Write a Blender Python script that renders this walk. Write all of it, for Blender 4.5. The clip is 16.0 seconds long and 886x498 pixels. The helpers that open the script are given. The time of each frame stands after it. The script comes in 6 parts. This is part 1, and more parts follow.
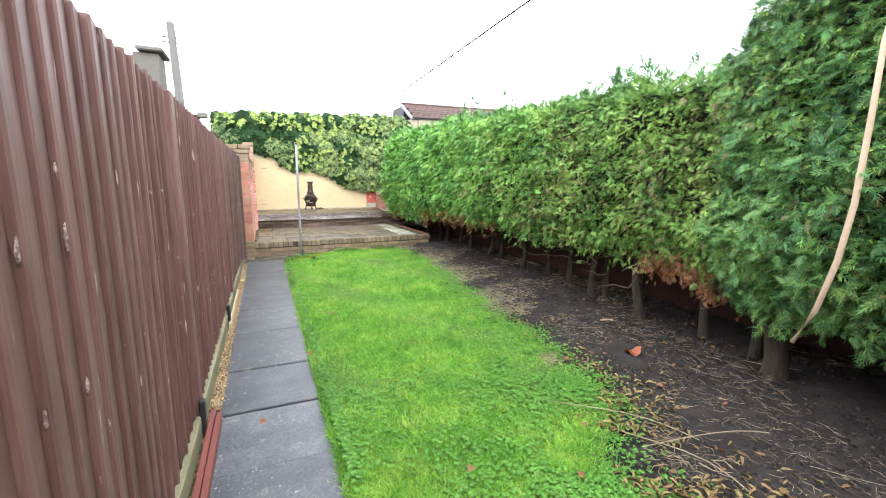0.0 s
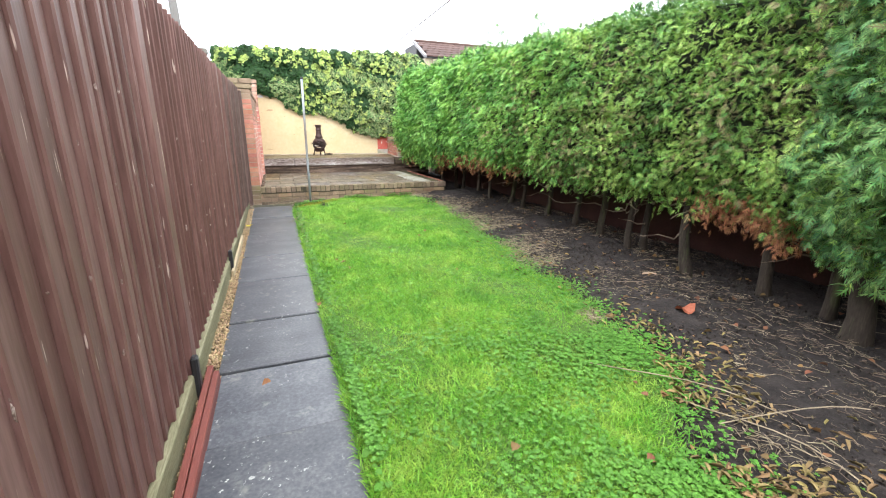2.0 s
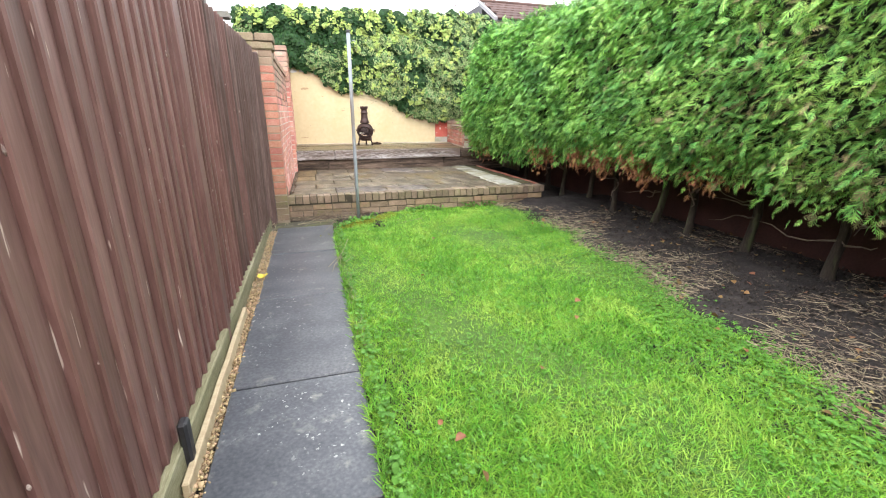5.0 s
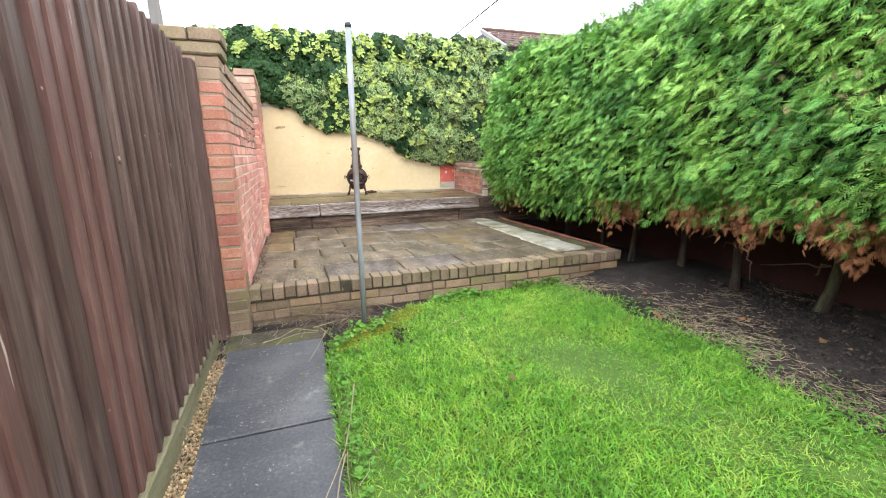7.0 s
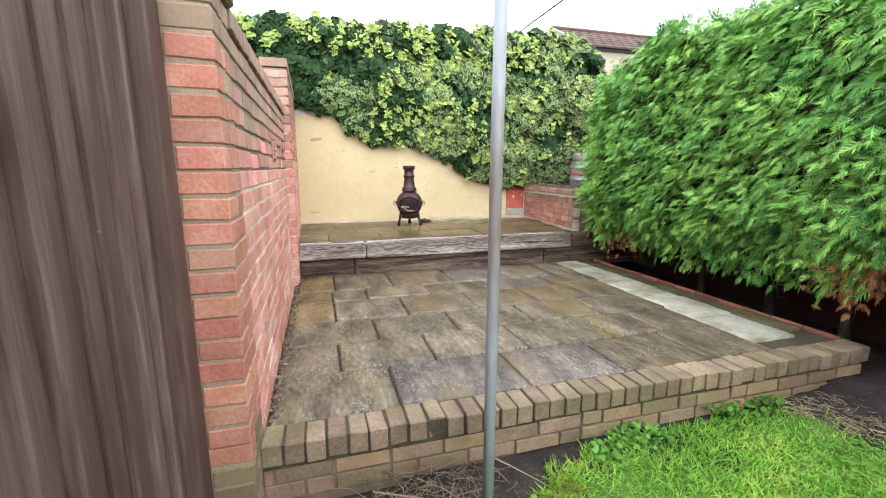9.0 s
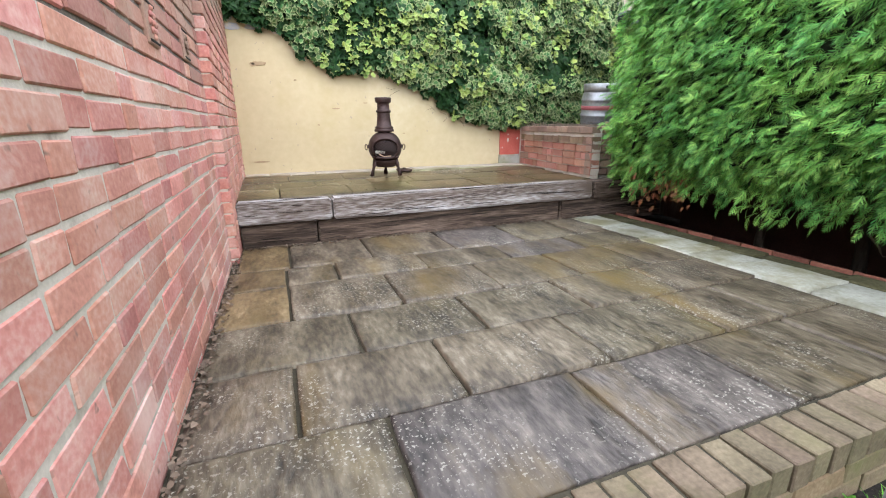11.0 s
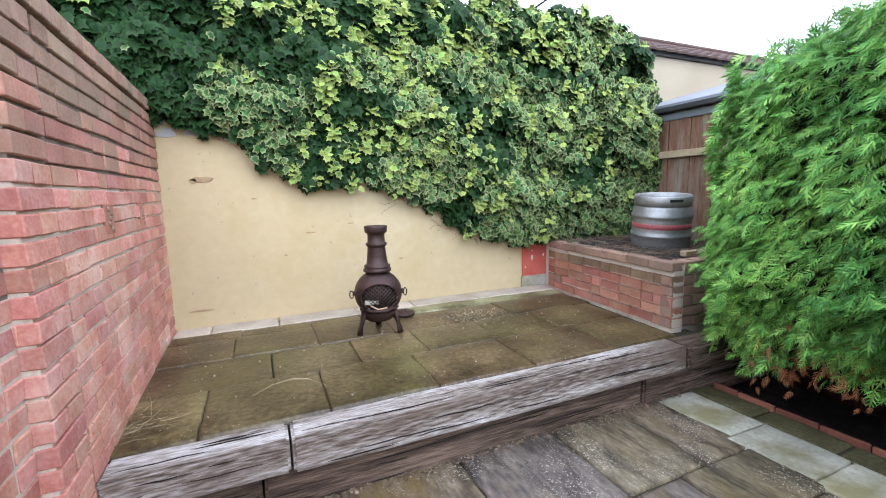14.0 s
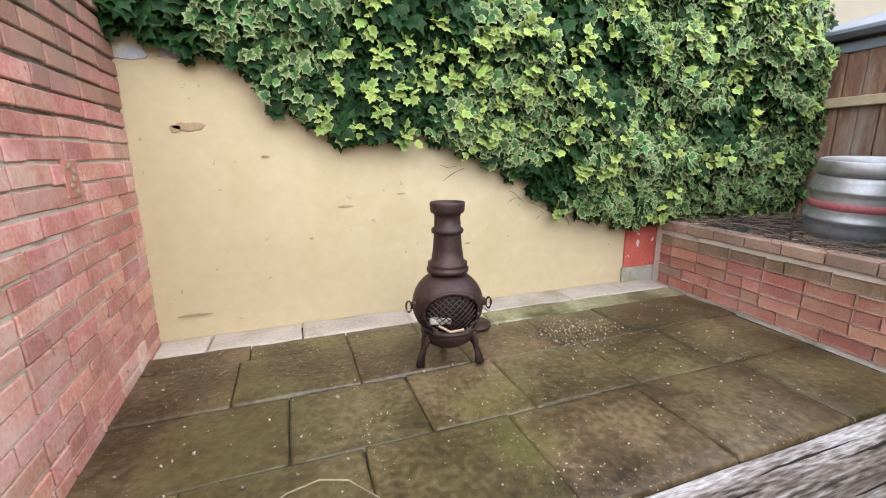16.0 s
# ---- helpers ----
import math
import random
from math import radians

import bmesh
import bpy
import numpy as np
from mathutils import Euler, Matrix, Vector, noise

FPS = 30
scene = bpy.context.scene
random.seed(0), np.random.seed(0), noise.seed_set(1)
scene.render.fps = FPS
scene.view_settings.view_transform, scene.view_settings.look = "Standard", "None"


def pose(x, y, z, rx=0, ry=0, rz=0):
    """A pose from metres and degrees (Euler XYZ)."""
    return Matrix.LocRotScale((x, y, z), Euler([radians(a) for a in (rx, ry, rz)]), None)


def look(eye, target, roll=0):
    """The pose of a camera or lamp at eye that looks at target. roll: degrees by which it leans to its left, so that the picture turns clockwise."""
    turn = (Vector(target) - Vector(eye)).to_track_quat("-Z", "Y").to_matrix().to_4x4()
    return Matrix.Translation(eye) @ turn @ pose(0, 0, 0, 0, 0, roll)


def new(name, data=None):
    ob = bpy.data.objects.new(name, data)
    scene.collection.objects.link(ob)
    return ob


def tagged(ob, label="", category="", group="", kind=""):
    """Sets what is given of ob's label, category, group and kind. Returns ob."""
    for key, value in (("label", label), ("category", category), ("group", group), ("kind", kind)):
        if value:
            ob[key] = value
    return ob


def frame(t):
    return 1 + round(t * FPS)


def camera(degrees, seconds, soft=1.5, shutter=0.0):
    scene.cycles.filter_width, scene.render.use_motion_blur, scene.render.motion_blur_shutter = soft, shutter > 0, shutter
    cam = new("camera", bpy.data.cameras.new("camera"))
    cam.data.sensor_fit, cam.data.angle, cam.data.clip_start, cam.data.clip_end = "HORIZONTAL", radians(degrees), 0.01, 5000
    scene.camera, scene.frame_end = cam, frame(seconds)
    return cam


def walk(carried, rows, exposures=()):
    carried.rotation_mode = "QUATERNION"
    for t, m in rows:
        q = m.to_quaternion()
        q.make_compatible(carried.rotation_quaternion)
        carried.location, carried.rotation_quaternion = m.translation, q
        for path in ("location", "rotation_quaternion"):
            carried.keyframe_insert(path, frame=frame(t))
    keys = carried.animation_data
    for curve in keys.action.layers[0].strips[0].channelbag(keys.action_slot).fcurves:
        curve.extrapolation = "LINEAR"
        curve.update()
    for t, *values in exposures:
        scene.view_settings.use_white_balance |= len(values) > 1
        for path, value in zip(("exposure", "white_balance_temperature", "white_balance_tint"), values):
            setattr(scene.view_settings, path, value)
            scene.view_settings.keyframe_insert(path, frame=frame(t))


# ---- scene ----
cam = camera(92.8, 16.0, soft=1.1)
PATH = [
    (0, (0.507, 0.784, 1.359), (1.274, 2.602, 1.034), 0.1),
    (0.5, (0.527, 0.784, 1.358), (1.277, 2.604, 1.002), 0.0),
    (1, (0.533, 0.806, 1.305), (1.244, 2.629, 0.889), 0.1),
    (1.5, (0.538, 0.944, 1.228), (1.168, 2.775, 0.728), -0.2),
    (2, (0.555, 1.204, 1.2), (1.262, 2.994, 0.658), 0.6),
    (2.5, (0.578, 1.517, 1.162), (1.283, 3.305, 0.608), 1.4),
    (3, (0.626, 1.912, 1.195), (1.279, 3.719, 0.641), 0.9),
    (3.5, (0.582, 2.369, 1.2), (1.202, 4.176, 0.61), 0.1),
    (4, (0.59, 2.775, 1.198), (1.174, 4.591, 0.597), -0.1),
    (4.2, (0.611, 2.937, 1.215), (1.164, 4.756, 0.593), -0.3),
    (6.3, (0.635, 5.031, 1.091), (1.201, 6.858, 0.506), 0.8),
    (6.5, (0.625, 5.199, 1.12), (1.223, 7.018, 0.54), 0.0),
    (7, (0.658, 5.649, 1.183), (1.306, 7.489, 0.743), -0.8),
    (7.5, (0.662, 6.032, 1.226), (1.298, 7.9, 0.897), -0.3),
    (8, (0.592, 6.469, 1.244), (1.3, 8.309, 0.906), 0.1),
    (8.5, (0.579, 6.907, 1.249), (1.222, 8.768, 0.898), 0.2),
    (9, (0.559, 7.308, 1.272), (1.109, 9.194, 0.895), 0.1),
    (9.2, (0.548, 7.478, 1.259), (1.102, 9.358, 0.86), 0.1),
    (11.3, (0.677, 8.501, 1.049), (1.385, 10.28, 0.472), -0.6),
    (11.5, (0.698, 8.604, 1.066), (1.418, 10.384, 0.507), -0.8),
    (12, (0.742, 8.792, 1.128), (1.438, 10.61, 0.672), -1.2),
    (12.5, (0.762, 9.072, 1.2), (1.488, 10.885, 0.766), -0.0),
    (13, (0.778, 9.275, 1.416), (1.571, 11.069, 1.029), -1.0),
    (13.5, (0.872, 9.523, 1.501), (1.67, 11.336, 1.221), -1.6),
    (14, (0.93, 9.761, 1.519), (1.716, 11.581, 1.252), -1.2),
    (14.5, (0.934, 10.06, 1.52), (1.638, 11.909, 1.226), -0.4),
    (15, (0.911, 10.323, 1.511), (1.388, 12.23, 1.147), 0.6),
    (15.5, (0.95, 10.588, 1.52), (1.276, 12.515, 1.098), 0.6),
    (16, (1.007, 10.856, 1.503), (1.667, 12.693, 1.066), -0.4),
]
walk(cam, [(t, look(eye, target, roll)) for t, eye, target, roll in PATH],
     exposures=[(0, 1.05, 6300, 11), (3.5, 1.1, 6500, 13), (7, 0.9, 6500, 13), (9, 0.76, 6400, 12), (11.5, 0.6, 5900, 12), (14, 0.47, 5750, 13), (15, 0.42, 5850, 14), (16, 0.5, 6100, 15)])

# ---- light: a bright overcast sky ----
world = bpy.data.worlds.new("overcast_sky")
scene.world = world
world.use_nodes = True
wn, wl = world.node_tree.nodes, world.node_tree.links
sky = wn.new("ShaderNodeTexSky")
sky.sky_type, sky.sun_disc = "NISHITA", False
sky.sun_elevation, sky.sun_rotation = radians(33), radians(176)
sky_gain = wn.new("ShaderNodeVectorMath")
sky_gain.operation = "SCALE"
sky_gain.inputs["Scale"].default_value = 0.12
cloud = wn.new("ShaderNodeTexNoise")
cloud.inputs["Scale"].default_value, cloud.inputs["Detail"].default_value = 2.2, 5
cloud_ramp = wn.new("ShaderNodeValToRGB")
cloud_ramp.color_ramp.elements[0].color = (0.80, 0.84, 0.90, 1)
cloud_ramp.color_ramp.elements[1].color = (1.0, 1.0, 1.0, 1)
cloud_ramp.color_ramp.elements[0].position, cloud_ramp.color_ramp.elements[1].position = 0.38, 0.6
cover = wn.new("ShaderNodeMix")
cover.data_type = "RGBA"
cover.inputs["Factor"].default_value = 0.88
wtc = wn.new("ShaderNodeTexCoord")
wl.new(wtc.outputs["Generated"], cloud.inputs["Vector"])
wl.new(sky.outputs["Color"], sky_gain.inputs[0])
wl.new(cloud.outputs["Fac"], cloud_ramp.inputs["Fac"])
wl.new(sky_gain.outputs["Vector"], cover.inputs["A"])
wl.new(cloud_ramp.outputs["Color"], cover.inputs["B"])
wl.new(cover.outputs["Result"], wn["Background"].inputs["Color"])
wn["Background"].inputs["Strength"].default_value = 2.35
sun = new("sun", bpy.data.lights.new("sun", "SUN"))
sun.data.energy, sun.data.angle, sun.data.color = 1.5, radians(60), (1.0, 0.96, 0.9)
sun.matrix_world = look((0.6, -8, 6.5), (0, 2, 0))


# ---- materials ----
def material(name, stops, scale=6.0, fine=60.0, rough=0.75, bump=0.3, dist=0.01, metal=0.0, vary=0.0, hue=0.0,
             island=False, stretch=(1, 1, 1), stain=None, stain_scale=2.0, stain_at=(0.5, 0.65), spec=0.4, world_space=True, trans=0.0,
             speck=None, speck_scale=60.0, speck_at=(0.66, 0.72), alt=None, cluster=0.0):
    """A surface with colour at two scales, fine relief, stains, specks and variation from piece to piece."""
    m = bpy.data.materials.new(name)
    m.use_nodes = True
    nt = m.node_tree
    n, l = nt.nodes, nt.links
    b = n["Principled BSDF"]
    b.inputs["Roughness"].default_value, b.inputs["Metallic"].default_value = rough, metal
    b.inputs["Specular IOR Level"].default_value = spec
    if world_space:
        src = n.new("ShaderNodeNewGeometry").outputs["Position"]
    else:
        src = n.new("ShaderNodeTexCoord").outputs["Object"]
    mp = n.new("ShaderNodeMapping")
    mp.inputs["Scale"].default_value = stretch
    l.new(src, mp.inputs["Vector"])
    big, small = n.new("ShaderNodeTexNoise"), n.new("ShaderNodeTexNoise")
    for t, s, d in ((big, scale, 4), (small, fine, 3)):
        t.inputs["Scale"].default_value, t.inputs["Detail"].default_value = s, d
        l.new(mp.outputs["Vector"], t.inputs["Vector"])
    mix = n.new("ShaderNodeMath")
    mix.operation = "MULTIPLY_ADD"
    mix.inputs[1].default_value = 0.45
    l.new(small.outputs["Fac"], mix.inputs[0])
    half = n.new("ShaderNodeMath")
    half.operation = "MULTIPLY"
    half.inputs[1].default_value = 0.55
    l.new(big.outputs["Fac"], half.inputs[0])
    l.new(half.outputs[0], mix.inputs[2])
    ramp = n.new("ShaderNodeValToRGB")
    cr = ramp.color_ramp
    while len(cr.elements) < len(stops):
        cr.elements.new(0.5)
    for e, (p, c) in zip(cr.elements, stops):
        e.position, e.color = p, (*c, 1)
    l.new(mix.outputs[0], ramp.inputs["Fac"])
    colour = ramp.outputs["Color"]

    def blend(a, c, mask):
        x = n.new("ShaderNodeMix")
        x.data_type = "RGBA"
        l.new(mask, x.inputs["Factor"])
        l.new(a, x.inputs["A"])
        x.inputs["B"].default_value = (*c, 1)
        return x.outputs["Result"]

    def mask_noise(s, lo, hi, detail=5, plain=False):
        t = n.new("ShaderNodeTexNoise")
        t.inputs["Scale"].default_value, t.inputs["Detail"].default_value = s, detail
        t.inputs["Roughness"].default_value = 0.62
        l.new(src if plain else mp.outputs["Vector"], t.inputs["Vector"])
        r = n.new("ShaderNodeMapRange")
        r.inputs["From Min"].default_value, r.inputs["From Max"].default_value = lo, hi
        l.new(t.outputs["Fac"], r.inputs["Value"])
        return r.outputs["Result"]

    if stain:
        colour = blend(colour, stain, mask_noise(stain_scale, *stain_at))
    if vary or hue:
        r = n.new("ShaderNodeNewGeometry").outputs["Random Per Island"] if island else n.new("ShaderNodeObjectInfo").outputs["Random"]
        hs = n.new("ShaderNodeHueSaturation")
        mv = n.new("ShaderNodeMapRange")
        mv.inputs["To Min"].default_value, mv.inputs["To Max"].default_value = 1 - vary, 1 + vary
        l.new(r, mv.inputs["Value"])
        l.new(mv.outputs["Result"], hs.inputs["Value"])
        mh = n.new("ShaderNodeMapRange")
        mh.inputs["To Min"].default_value, mh.inputs["To Max"].default_value = 0.5 + hue, 0.5 - hue
        wob = n.new("ShaderNodeMath")
        wob.operation = "FRACT"
        tim = n.new("ShaderNodeMath")
        tim.operation = "MULTIPLY"
        tim.inputs[1].default_value = 7.13
        l.new(r, tim.inputs[0])
        l.new(tim.outputs[0], wob.inputs[0])
        l.new(wob.outputs[0], mh.inputs["Value"])
        l.new(mh.outputs["Result"], hs.inputs["Hue"])
        l.new(colour, hs.inputs["Color"])
        colour = hs.outputs["Color"]
    if alt:
        rnd = n.new("ShaderNodeNewGeometry").outputs["Random Per Island"] if island else n.new("ShaderNodeObjectInfo").outputs["Random"]
        t2 = n.new("ShaderNodeMath")
        t2.operation = "MULTIPLY"
        t2.inputs[1].default_value = 13.7
        l.new(rnd, t2.inputs[0])
        f2 = n.new("ShaderNodeMath")
        f2.operation = "FRACT"
        l.new(t2.outputs[0], f2.inputs[0])
        r2 = n.new("ShaderNodeMapRange")
        r2.inputs["From Min"].default_value, r2.inputs["From Max"].default_value, r2.inputs["To Max"].default_value = 0.45, 1.0, 0.85
        l.new(f2.outputs[0], r2.inputs["Value"])
        x2 = n.new("ShaderNodeMix")
        x2.data_type, x2.blend_type = "RGBA", "MULTIPLY"
        l.new(r2.outputs["Result"], x2.inputs["Factor"])
        l.new(colour, x2.inputs["A"])
        x2.inputs["B"].default_value = (*alt, 1)
        colour = x2.outputs["Result"]
    if speck:
        sm = mask_noise(speck_scale, *speck_at, detail=2, plain=cluster > 0)
        if cluster:
            cm = mask_noise(cluster, 0.47, 0.64, plain=True)
            mu = n.new("ShaderNodeMath")
            mu.operation = "MULTIPLY"
            l.new(sm, mu.inputs[0])
            l.new(cm, mu.inputs[1])
            sm = mu.outputs[0]
        colour = blend(colour, speck, sm)
    l.new(colour, b.inputs["Base Color"])
    if trans:
        b.inputs["Subsurface Weight"].default_value = 0.0
        tr = n.new("ShaderNodeBsdfTranslucent")
        l.new(colour, tr.inputs["Color"])
        ms = n.new("ShaderNodeMixShader")
        ms.inputs["Fac"].default_value = trans
        l.new(b.outputs[0], ms.inputs[1])
        l.new(tr.outputs[0], ms.inputs[2])
        l.new(ms.outputs[0], n["Material Output"].inputs["Surface"])
    if bump:
        bp = n.new("ShaderNodeBump")
        bp.inputs["Strength"].default_value, bp.inputs["Distance"].default_value = bump, dist
        l.new(mix.outputs[0], bp.inputs["Height"])
        l.new(bp.outputs["Normal"], b.inputs["Normal"])
    return m


def rimmed_leaf(name, inner, outer, lo, hi, vary=0.2):
    """A leaf whose margin has another colour than its heart; the mesh carries 'rim' from 0 at the heart to 1 at the margin."""
    m = material(name, [(0.3, inner), (0.7, inner)], rough=0.5, bump=0, vary=vary, hue=0.03, island=True, spec=0.16, trans=0.06)
    n, l = m.node_tree.nodes, m.node_tree.links
    b = n["Principled BSDF"]
    old = b.inputs["Base Color"].links[0].from_socket
    at = n.new("ShaderNodeAttribute")
    at.attribute_name = "rim"
    ns = n.new("ShaderNodeTexNoise")
    ns.inputs["Scale"].default_value = 45
    ad = n.new("ShaderNodeMath")
    ad.operation = "MULTIPLY_ADD"
    ad.inputs[1].default_value = 0.5
    l.new(ns.outputs["Fac"], ad.inputs[0])
    l.new(at.outputs["Fac"], ad.inputs[2])
    mr = n.new("ShaderNodeMapRange")
    mr.inputs["From Min"].default_value, mr.inputs["From Max"].default_value = lo, hi
    l.new(ad.outputs[0], mr.inputs["Value"])
    x = n.new("ShaderNodeMix")
    x.data_type = "RGBA"
    l.new(mr.outputs["Result"], x.inputs["Factor"])
    l.new(old, x.inputs["A"])
    x.inputs["B"].default_value = (*outer, 1)
    l.new(x.outputs["Result"], b.inputs["Base Color"])
    return m


fence_paint = material("brown_fence_stain", [(0.3, (0.085, 0.04, 0.035)), (0.5, (0.15, 0.076, 0.066)), (0.7, (0.215, 0.12, 0.108))], scale=3, fine=26,
                       stretch=(3, 3, 0.3), rough=0.55, bump=0.4, dist=0.004, vary=0.12, alt=(0.86, 0.82, 0.8), speck=(0.5, 0.4, 0.35), speck_scale=14, speck_at=(0.705, 0.735))
fence_worn = material("dark_weathered_fence_stain", [(0.3, (0.048, 0.027, 0.024)), (0.5, (0.1, 0.06, 0.053)), (0.68, (0.185, 0.13, 0.116))], scale=3, fine=30, stretch=(3, 3, 0.22), rough=0.55, bump=0.5, dist=0.005,
                      vary=0.15, alt=(0.85, 0.83, 0.82))
gravel_board_wood = material("green_weathered_wood", [(0.3, (0.10, 0.10, 0.05)), (0.55, (0.2, 0.19, 0.11)), (0.72, (0.3, 0.28, 0.2))], scale=5, stretch=(4, 0.5, 4), vary=0.15)
red_timber = material("red_brown_timber", [(0.3, (0.13, 0.03, 0.022)), (0.6, (0.22, 0.06, 0.045)), (0.75, (0.3, 0.11, 0.09))], scale=5, stretch=(4, 0.4, 4), rough=0.5, vary=0.12)
black_plastic = material("black_plastic", [(0.3, (0.012, 0.012, 0.014)), (0.7, (0.03, 0.03, 0.033))], rough=0.45, bump=0.1)
slab_dark = material("dark_path_concrete", [(0.3, (0.03, 0.035, 0.042)), (0.5, (0.066, 0.073, 0.084)), (0.7, (0.13, 0.137, 0.143))], scale=3.5, fine=70, rough=0.4, bump=0.25, dist=0.004,
                     vary=0.15, stain=(0.24, 0.245, 0.215), stain_scale=8.0, stain_at=(0.6, 0.78), speck=(0.5, 0.52, 0.48), speck_scale=42, speck_at=(0.64, 0.7), cluster=2.2)
riven = material("wet_riven_paving", [(0.34, (0.026, 0.021, 0.015)), (0.46, (0.09, 0.072, 0.049)), (0.58, (0.175, 0.145, 0.1)), (0.7, (0.3, 0.26, 0.195))], scale=5, fine=30, stretch=(1.7, 0.55, 1), rough=0.42,
                 bump=0.8, dist=0.014, vary=0.1, hue=0.008, alt=(0.8, 0.78, 0.8), stain=(0.16, 0.115, 0.042), stain_scale=1.7, stain_at=(0.5, 0.7), speck=(0.45, 0.43, 0.37), speck_scale=95,
                 speck_at=(0.57, 0.64), cluster=2.6)
riven_upper = material("mossy_wet_paving", [(0.32, (0.026, 0.018, 0.009)), (0.48, (0.085, 0.062, 0.028)), (0.66, (0.2, 0.152, 0.08))], scale=3, fine=36, rough=0.33,
                       bump=0.6, dist=0.01, vary=0.22, hue=0.015, alt=(0.75, 0.72, 0.7), stain=(0.1, 0.095, 0.027), stain_scale=1.5, stain_at=(0.5, 0.72), speck=(0.55, 0.48, 0.36), speck_scale=66,
                       speck_at=(0.655, 0.7), cluster=1.9)
green_slab = material("pale_green_slab", [(0.3, (0.12, 0.115, 0.055)), (0.5, (0.27, 0.265, 0.15)), (0.7, (0.42, 0.42, 0.29))], scale=4, fine=50, rough=0.4, bump=0.4, vary=0.15,
                      stain=(0.07, 0.062, 0.024), stain_scale=2.2, stain_at=(0.48, 0.66))
pale_slab = material("pale_grey_slab", [(0.3, (0.25, 0.25, 0.2)), (0.55, (0.42, 0.42, 0.36)), (0.72, (0.52, 0.52, 0.46))], scale=5, fine=50, rough=0.65, bump=0.3, vary=0.16,
                     stain=(0.19, 0.175, 0.095), stain_scale=2.6, stain_at=(0.48, 0.66))
pale_edge_slab = material("pale_pink_slab", [(0.3, (0.34, 0.3, 0.25)), (0.55, (0.5, 0.45, 0.39)), (0.72, (0.6, 0.56, 0.5))], scale=5, fine=50, rough=0.6, bump=0.3, vary=0.15,
                          stain=(0.3, 0.27, 0.12), stain_scale=3, stain_at=(0.6, 0.78))
red_brick = material("red_brick", [(0.28, (0.4, 0.165, 0.13)), (0.48, (0.56, 0.255, 0.2)), (0.72, (0.67, 0.45, 0.385))], scale=6, fine=70, rough=0.85, bump=0.5, dist=0.008,
                     vary=0.17, hue=0.012, alt=(0.82, 0.72, 0.74), stain=(0.74, 0.57, 0.5), stain_scale=2.2, stain_at=(0.53, 0.8), speck=(0.24, 0.15, 0.12), speck_scale=26, speck_at=(0.68, 0.76))
old_brick = material("weathered_brown_brick", [(0.25, (0.13, 0.082, 0.05)), (0.5, (0.25, 0.165, 0.105)), (0.75, (0.37, 0.265, 0.18))], scale=7, fine=80, rough=0.85, bump=0.5, dist=0.006,
                     vary=0.22, hue=0.015, stain=(0.15, 0.16, 0.07), stain_scale=3, stain_at=(0.5, 0.7))
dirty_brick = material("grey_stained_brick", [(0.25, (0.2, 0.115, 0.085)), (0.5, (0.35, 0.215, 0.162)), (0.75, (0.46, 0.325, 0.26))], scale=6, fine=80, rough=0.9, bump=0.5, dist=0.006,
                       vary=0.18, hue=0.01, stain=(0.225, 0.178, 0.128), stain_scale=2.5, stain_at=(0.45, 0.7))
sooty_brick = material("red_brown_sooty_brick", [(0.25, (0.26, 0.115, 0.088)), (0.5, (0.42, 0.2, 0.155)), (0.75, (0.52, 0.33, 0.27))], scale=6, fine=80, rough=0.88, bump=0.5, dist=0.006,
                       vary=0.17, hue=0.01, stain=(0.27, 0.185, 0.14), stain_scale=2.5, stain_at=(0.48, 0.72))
mortar = material("grey_mortar", [(0.3, (0.5, 0.44, 0.37)), (0.7, (0.7, 0.63, 0.55))], scale=9, fine=120, rough=0.95, bump=0.4, stain=(0.3, 0.24, 0.19), stain_scale=5, stain_at=(0.58, 0.7))
stained_mortar = material("dark_stained_mortar", [(0.3, (0.09, 0.074, 0.062)), (0.7, (0.27, 0.225, 0.185))], scale=9, fine=120, rough=0.95, bump=0.5)
face_mortar = material("brown_pointing", [(0.3, (0.08, 0.064, 0.044)), (0.7, (0.19, 0.152, 0.108))], scale=9, fine=90, rough=0.95, bump=0.5)
dark_mortar = material("dark_mossy_mortar", [(0.3, (0.028, 0.024, 0.016)), (0.7, (0.085, 0.074, 0.048))], scale=9, fine=90, rough=0.95, bump=0.5)
render_cream = material("cream_masonry_paint", [(0.3, (0.5, 0.41, 0.245)), (0.55, (0.56, 0.47, 0.295)), (0.75, (0.61, 0.53, 0.36))], scale=1.3, fine=14, rough=0.8, bump=0.12, dist=0.006,
                        stain=(0.47, 0.38, 0.2), stain_scale=1.2, stain_at=(0.5, 0.8), speck=(0.4, 0.33, 0.24), speck_scale=20, speck_at=(0.715, 0.735))
sleeper_top = material("grey_weathered_sleeper", [(0.36, (0.04, 0.03, 0.026)), (0.44, (0.17, 0.138, 0.118)), (0.53, (0.36, 0.33, 0.315)), (0.64, (0.62, 0.61, 0.62))], scale=1.7, fine=24, stretch=(0.6, 4, 4), rough=0.75,
                       bump=1.0, dist=0.02, vary=0.12, stain=(0.13, 0.095, 0.075), stain_scale=0.8, stain_at=(0.5, 0.62))
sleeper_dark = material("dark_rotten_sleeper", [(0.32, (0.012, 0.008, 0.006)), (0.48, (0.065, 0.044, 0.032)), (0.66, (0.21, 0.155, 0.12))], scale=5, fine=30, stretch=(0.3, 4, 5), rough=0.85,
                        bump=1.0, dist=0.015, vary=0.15)
